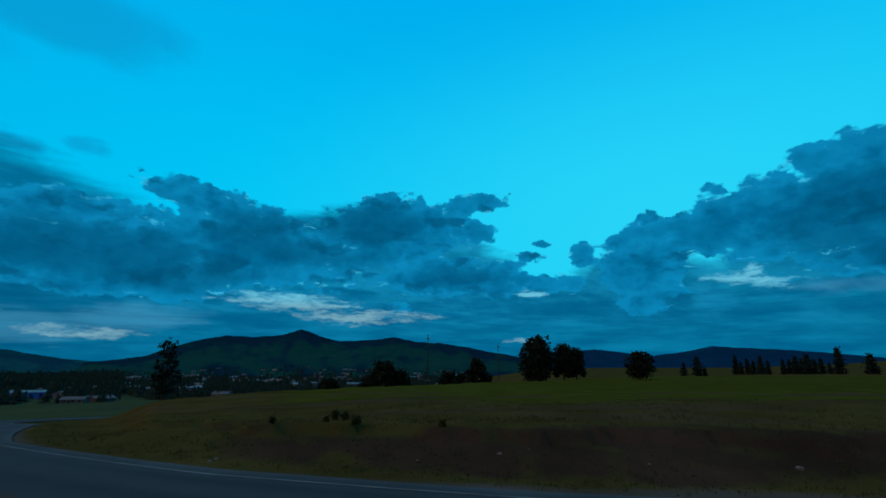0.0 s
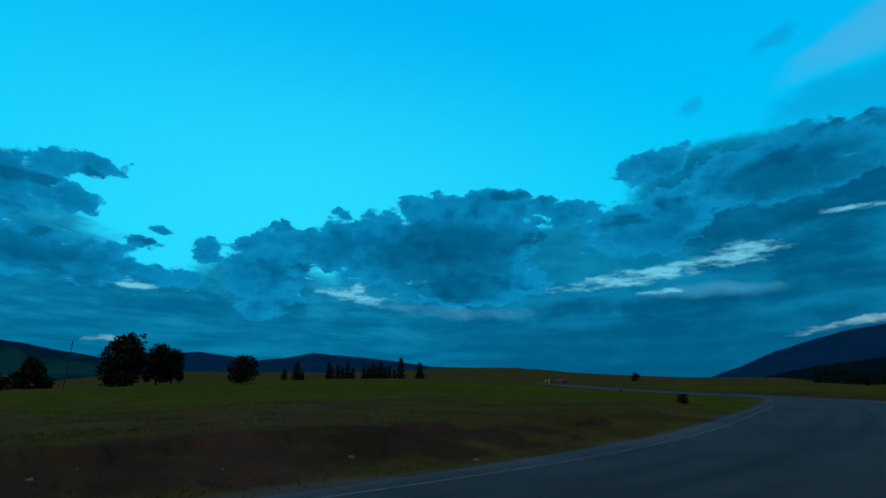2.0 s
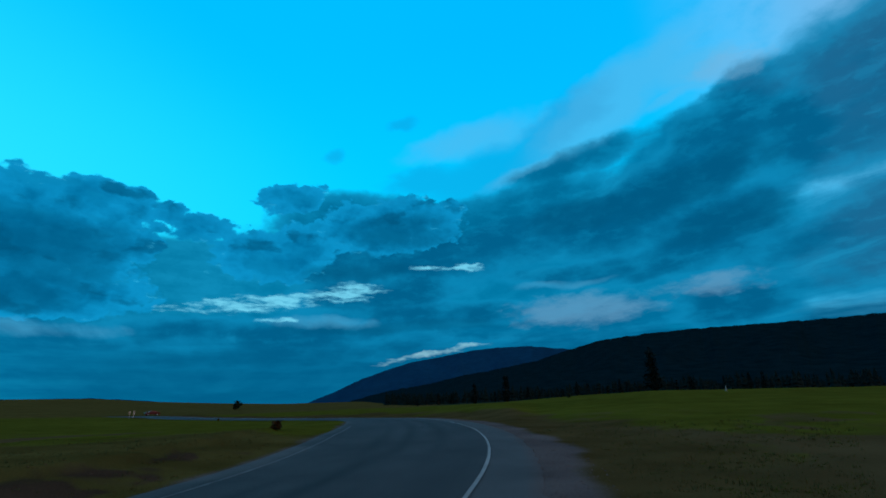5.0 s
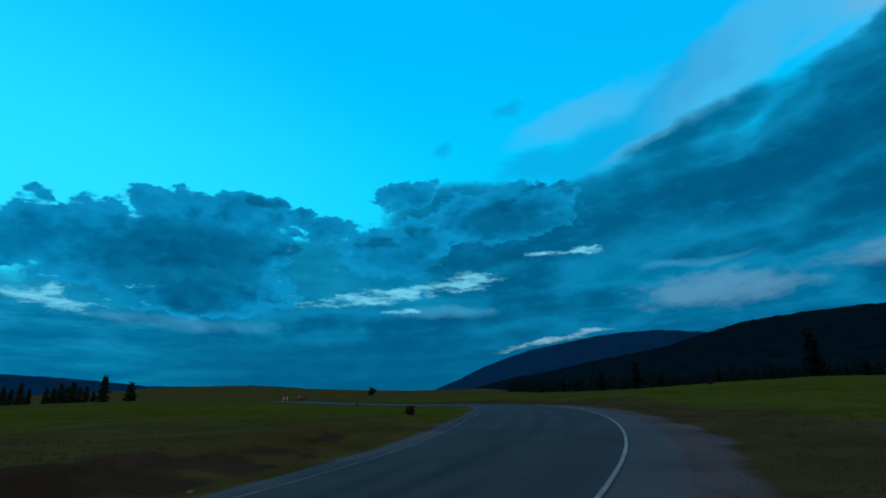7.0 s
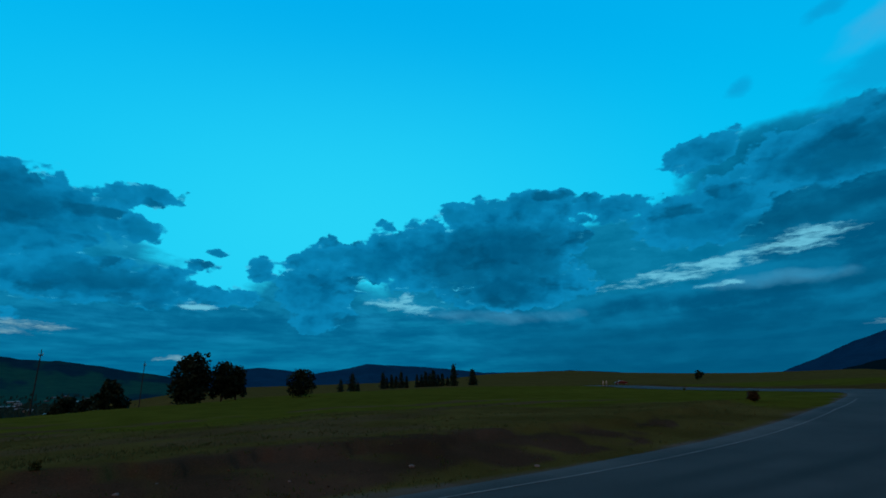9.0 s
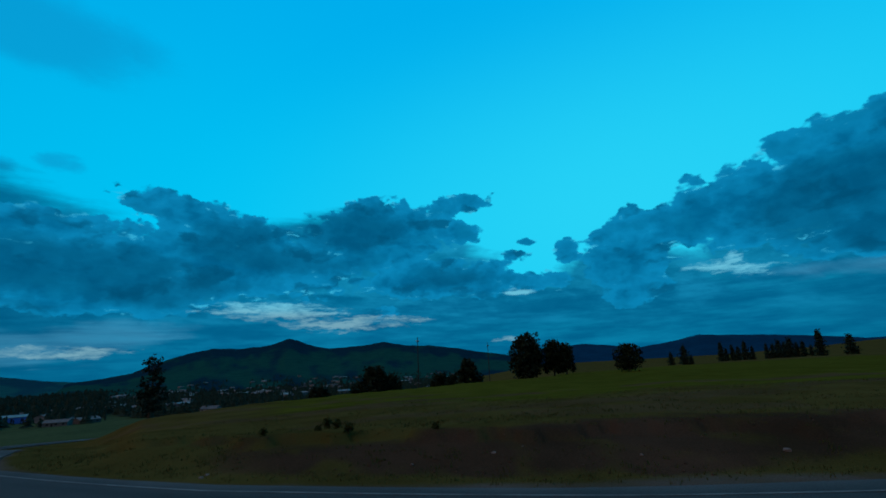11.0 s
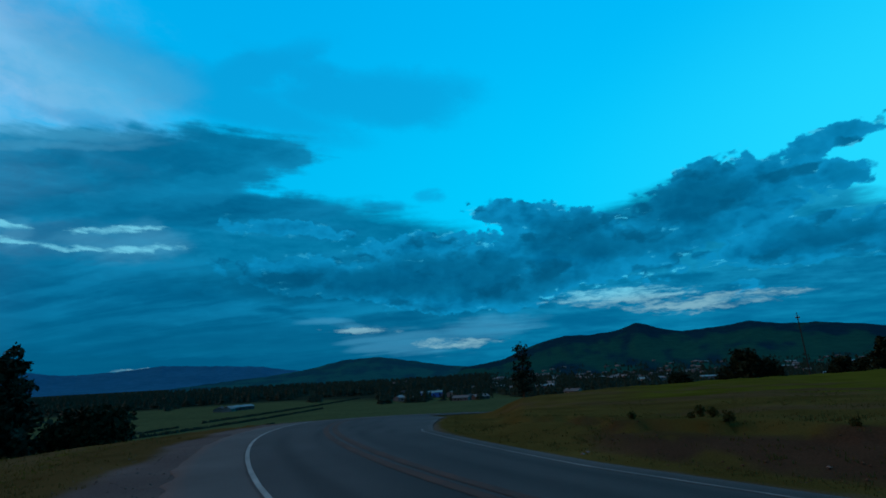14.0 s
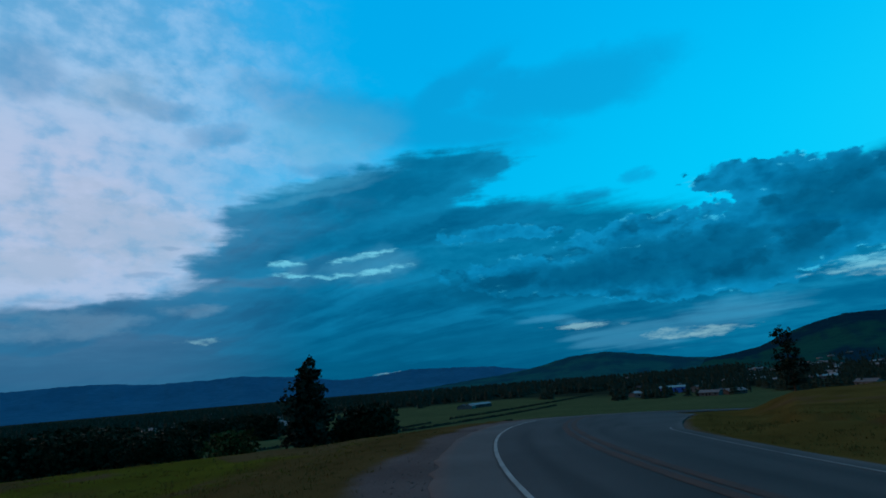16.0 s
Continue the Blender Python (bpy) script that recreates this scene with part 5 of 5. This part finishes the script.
def car():
    c = new("car")
    bm = bmesh.new()
    side = [(-2.2, 0.35), (-2.25, 0.75), (-2.0, 0.95), (-1.25, 1.02), (-0.55, 1.42), (0.75, 1.45), (1.45, 1.05), (2.1, 0.92), (2.2, 0.6), (2.15, 0.35)]
    lo = [bm.verts.new((x_, -0.88 if z_ < 1.1 else -0.66, z_)) for x_, z_ in side]
    hi = [bm.verts.new((x_, 0.88 if z_ < 1.1 else 0.66, z_)) for x_, z_ in side]
    for i in range(len(side)):
        j = (i + 1) % len(side)
        bm.faces.new((lo[i], lo[j], hi[j], hi[i]))
    bm.faces.new(lo[::-1])
    bm.faces.new(hi)
    bmesh.ops.recalc_face_normals(bm, faces=bm.faces)
    bmesh.ops.bevel(bm, geom=bm.edges[:], offset=0.05, segments=2, affect="EDGES")
    part("body", bm, M_CAR, c)
    for s in (-1, 1):
        bm = bmesh.new()
        v = [bm.verts.new(p) for p in ((-1.0, s * 0.83, 1.08), (1.2, s * 0.83, 1.08), (0.7, s * 0.685, 1.38), (-0.5, s * 0.685, 1.38))]
        bm.faces.new(v)
        bmesh.ops.solidify(bm, geom=bm.faces[:], thickness=0.02)
        part("side_window", bm, M_GLASS, c)
        for x_ in (-1.4, 1.35):
            vv, ff = tube([(x_, s * 0.7, 0.32), (x_, s * 0.9, 0.32)], [0.32, 0.32], 16)
            w = part("tyre", mesh_of("tyre", vv, ff, M_TYRE), M_TYRE, c)
            vv, ff = tube([(x_, s * 0.88, 0.32), (x_, s * 0.915, 0.32)], [0.19, 0.19], 12)
            part("rim", mesh_of("rim", vv, ff, M_STEEL), M_STEEL, w)
    return c


red_car = tagged(car(), "low red car beside the far road", "car")
x, y, z = place(-56.8, 196)
red_car.matrix_basis = Matrix.Translation((x, y, z)) @ Matrix.Rotation(radians(-56.6 + 14), 4, "Z")


# ---- the bank: stones, clods, shrubs, grass ----
def stone(seed, size):
    bm = bmesh.new()
    bmesh.ops.create_icosphere(bm, subdivisions=2, radius=size)
    for v in bm.verts:
        v.co *= 1 + 0.35 * noise.noise(v.co * (1.6 / size) + Vector((seed * 3.1, 0, 0)))
        v.co.z *= 0.6
    me = bpy.data.meshes.new("stone")
    bm.to_mesh(me)
    bm.free()
    me.materials.append(M_STONE)
    return new("stone", me)


def on_ray(az, el):
    """Where a line of sight from the bend meets the land."""
    r = 4.0
    while r < 400:
        x, y, z = place(az, r)
        if z >= EYE + r * math.tan(radians(el)):
            break
        r *= 1.01
    return place(az, r)


for k, (az, el, size) in enumerate(((-5.9, -9.0, 0.1), (-33.6, -8.6, 0.12), (24.0, -9.2, 0.1), (23.5, -9.0, 0.09), (-9, -8.5, 0.07), (-47, -8.8, 0.12), (-21, -9.4, 0.06), (3, -9.8, 0.06))):
    s = stone(k, size * 0.55)
    s.matrix_basis = Matrix.Translation(on_ray(az, el)) @ Matrix.Rotation(k * 1.3, 4, "Z")
    tagged(s, "pale stone half sunk in the bank", "stone", "stones in the bank")

weed = broadleaf(41, 0.75, 0.9, 0.02, 90, 0.16, M_SHRUB, 6, name="weed")
tagged(weed, "dark leggy weed on the bank", "weed", "weeds on the bank")
first = True
for az, el, s in ((11.0, -5.7, 0.3), (12.1, -5.6, 0.36), (13.0, -5.9, 0.22), (18.6, -5.9, 0.25), (0.3, -6.5, 0.22), (9.8, -6.3, 0.3), (-62.8, -1.35, 0.4)):
    w = weed if first else copy_thing(weed, Matrix())
    first = False
    w.matrix_basis = Matrix.Translation(on_ray(az, el)) @ Matrix.Rotation(az, 4, "Z") @ Matrix.Diagonal((s, s, s, 1))


rust_bush = broadleaf(43, 1.0, 1.0, 0.02, 260, 0.13, M_DRY_SHRUB, 8, name="bush")
rust_bush.matrix_basis = Matrix.Translation(on_ray(-68.65, -2.45)) @ Matrix.Diagonal((0.65, 0.65, 0.5, 1))
tagged(rust_bush, "rust-brown rounded bush on the tip of the bend", "bush")


def blades(name, label, spots_, mat, low, high, seed):
    r_ = random.Random(seed)
    verts, faces_ = [], []
    for x, y, z in spots_:
        for _ in range(5):
            a, h = r_.uniform(0, 6.28), r_.uniform(low, high)
            bx, by = x + r_.gauss(0, 0.06), y + r_.gauss(0, 0.06)
            lx, ly = r_.gauss(0, 0.22) * h, r_.gauss(0, 0.22) * h
            w = 0.012 + 0.02 * h
            n = len(verts)
            verts += [(bx - w * math.cos(a), by - w * math.sin(a), z - 0.02), (bx + w * math.cos(a), by + w * math.sin(a), z - 0.02), (bx + lx, by + ly, z + h)]
            faces_.append((n, n + 1, n + 2))
    return tagged(new(name, mesh_of(name, verts, faces_, mat)), label, "grass", kind="stuff")


def verge(count, seed, want):
    """Places for grass, thicker near the road, where want(offset inside, offset outside, azimuth, distance) is likely."""
    r_ = np.random.RandomState(seed)
    az = np.radians(r_.uniform(-125, 116, count))
    r = 4.0 * (32 / 4.0) ** r_.rand(count)
    x, y = -r * np.sin(az), r * np.cos(az)
    z, off, stn, rr, aa = land(x, y)
    ok = r_.rand(count) < want(off - edge_in(stn), OUTER_EDGE - off, aa, rr)
    return list(zip(x[ok], y[ok], z[ok]))


blades("dry_grass", "dry olive-brown roadside grass", verge(26000, 1, lambda i, o, a, r: np.where(i > 0, smooth(0.1, 0.8, i) * (1 - 0.93 * ((i > 0.9) & (i < 4.0) & (a < 20) & (a > -60))), smooth(1.2, 3.0, o) * 0.9)), M_GRASS, 0.015, 0.06, 1)
blades("bank_grass", "dry overhanging grass along the lip of the bank", verge(15000, 3, lambda i, o, a, r: np.where((i > 2.2) & (i < 4.6) & (a < 26) & (a > -66), smooth(0.1, 0.35, rough_noise(a / 3.0, i, 1.0, 7.0)) * 0.9, 0.0)), M_GRASS, 0.015, 0.055, 4)
blades("bank_grass", "olive grass between road and bank", verge(24000, 7, lambda i, o, a, r: np.where((i > 0.25) & (i < 2.4) & (a < 40) & (a > -75), smooth(0.0, 0.35, rough_noise(a / 2.0, i, 1.0, 17.0)) * 0.8, 0.0)), M_GRASS, 0.02, 0.07, 5)
blades("verge_grass", "tall dry grass leaning over the outer verge", verge(15000, 11, lambda i, o, a, r: np.where(o > 1.6, smooth(1.6, 4.0, o) * (0.25 + 0.75 * smooth(-0.1, 0.3, rough_noise(a / 4.0, o / 1.5, 1.0, 27.0))) * 0.6, 0.0)), M_GRASS, 0.04, 0.13, 6)
blades("green_grass", "short green meadow grass", verge(16000, 2, lambda i, o, a, r: np.where(i > 0, smooth(9, 18, i) * 0.8, smooth(2.5, 5.0, o) * 0.8)), M_GREEN_GRASS, 0.015, 0.055, 2)


# ---- loose gravel along the shoulder, and clods under the bank ----
def rubble(name, label, spots_, mat, low, high, seed):
    r_ = random.Random(seed)
    pieces = []
    for x, y, z in spots_:
        q = r_.uniform(low, high)
        pts = [(x + q * r_.uniform(0.6, 1.3), y, z + q * 0.15), (x - q * r_.uniform(0.6, 1.3), y, z + q * 0.1), (x, y + q * r_.uniform(0.6, 1.3), z + q * 0.12), (x, y - q * r_.uniform(0.6, 1.3), z + q * 0.1),
               (x + r_.gauss(0, 0.2) * q, y + r_.gauss(0, 0.2) * q, z + q * r_.uniform(0.5, 0.9)), (x, y, z - q * 0.3)]
        pieces.append((pts, [(0, 2, 4), (2, 1, 4), (1, 3, 4), (3, 0, 4), (2, 0, 5), (1, 2, 5), (3, 1, 5), (0, 3, 5)]))
    return tagged(new(name, mesh_of(name, *joined(pieces), mat)), label, "gravel", kind="stuff")


# a pale marker post at the field's brow
marker = new("marker_post")
v, f = tube([(0, 0, -0.3), (0, 0, 0.5), (0, 0, 0.95)], [0.07, 0.07, 0.06], 8)
part("post", mesh_of("post", v, f, M_SIGN), M_SIGN, marker)
v, f = tube([(0, 0, 0.94), (0, 0, 1.02)], [0.085, 0.05], 8)
part("cap", mesh_of("cap", v, f, M_STEEL), M_STEEL, marker)
marker.matrix_basis = Matrix.Translation(place(-116, 90)) @ Matrix.Scale(0.8, 4)
tagged(marker, "short pale marker post at the field's brow", "post")

rubble("gravel", "loose gravel along the shoulder's edge", verge(16000, 5, lambda i, o, a, r: np.where(o > -0.3, (1 - smooth(0.8, 2.4, o)) * 0.9, 0.0)), M_GRAVEL, 0.008, 0.035, 8)
rubble("clods", "crumbled clay clods on the cut bank", verge(5000, 6, lambda i, o, a, r: np.where((i > 0.6) & (i < 4.5) & (a < 22) & (a > -60), 0.8, 0.0)), M_CLOD, 0.012, 0.04, 9)
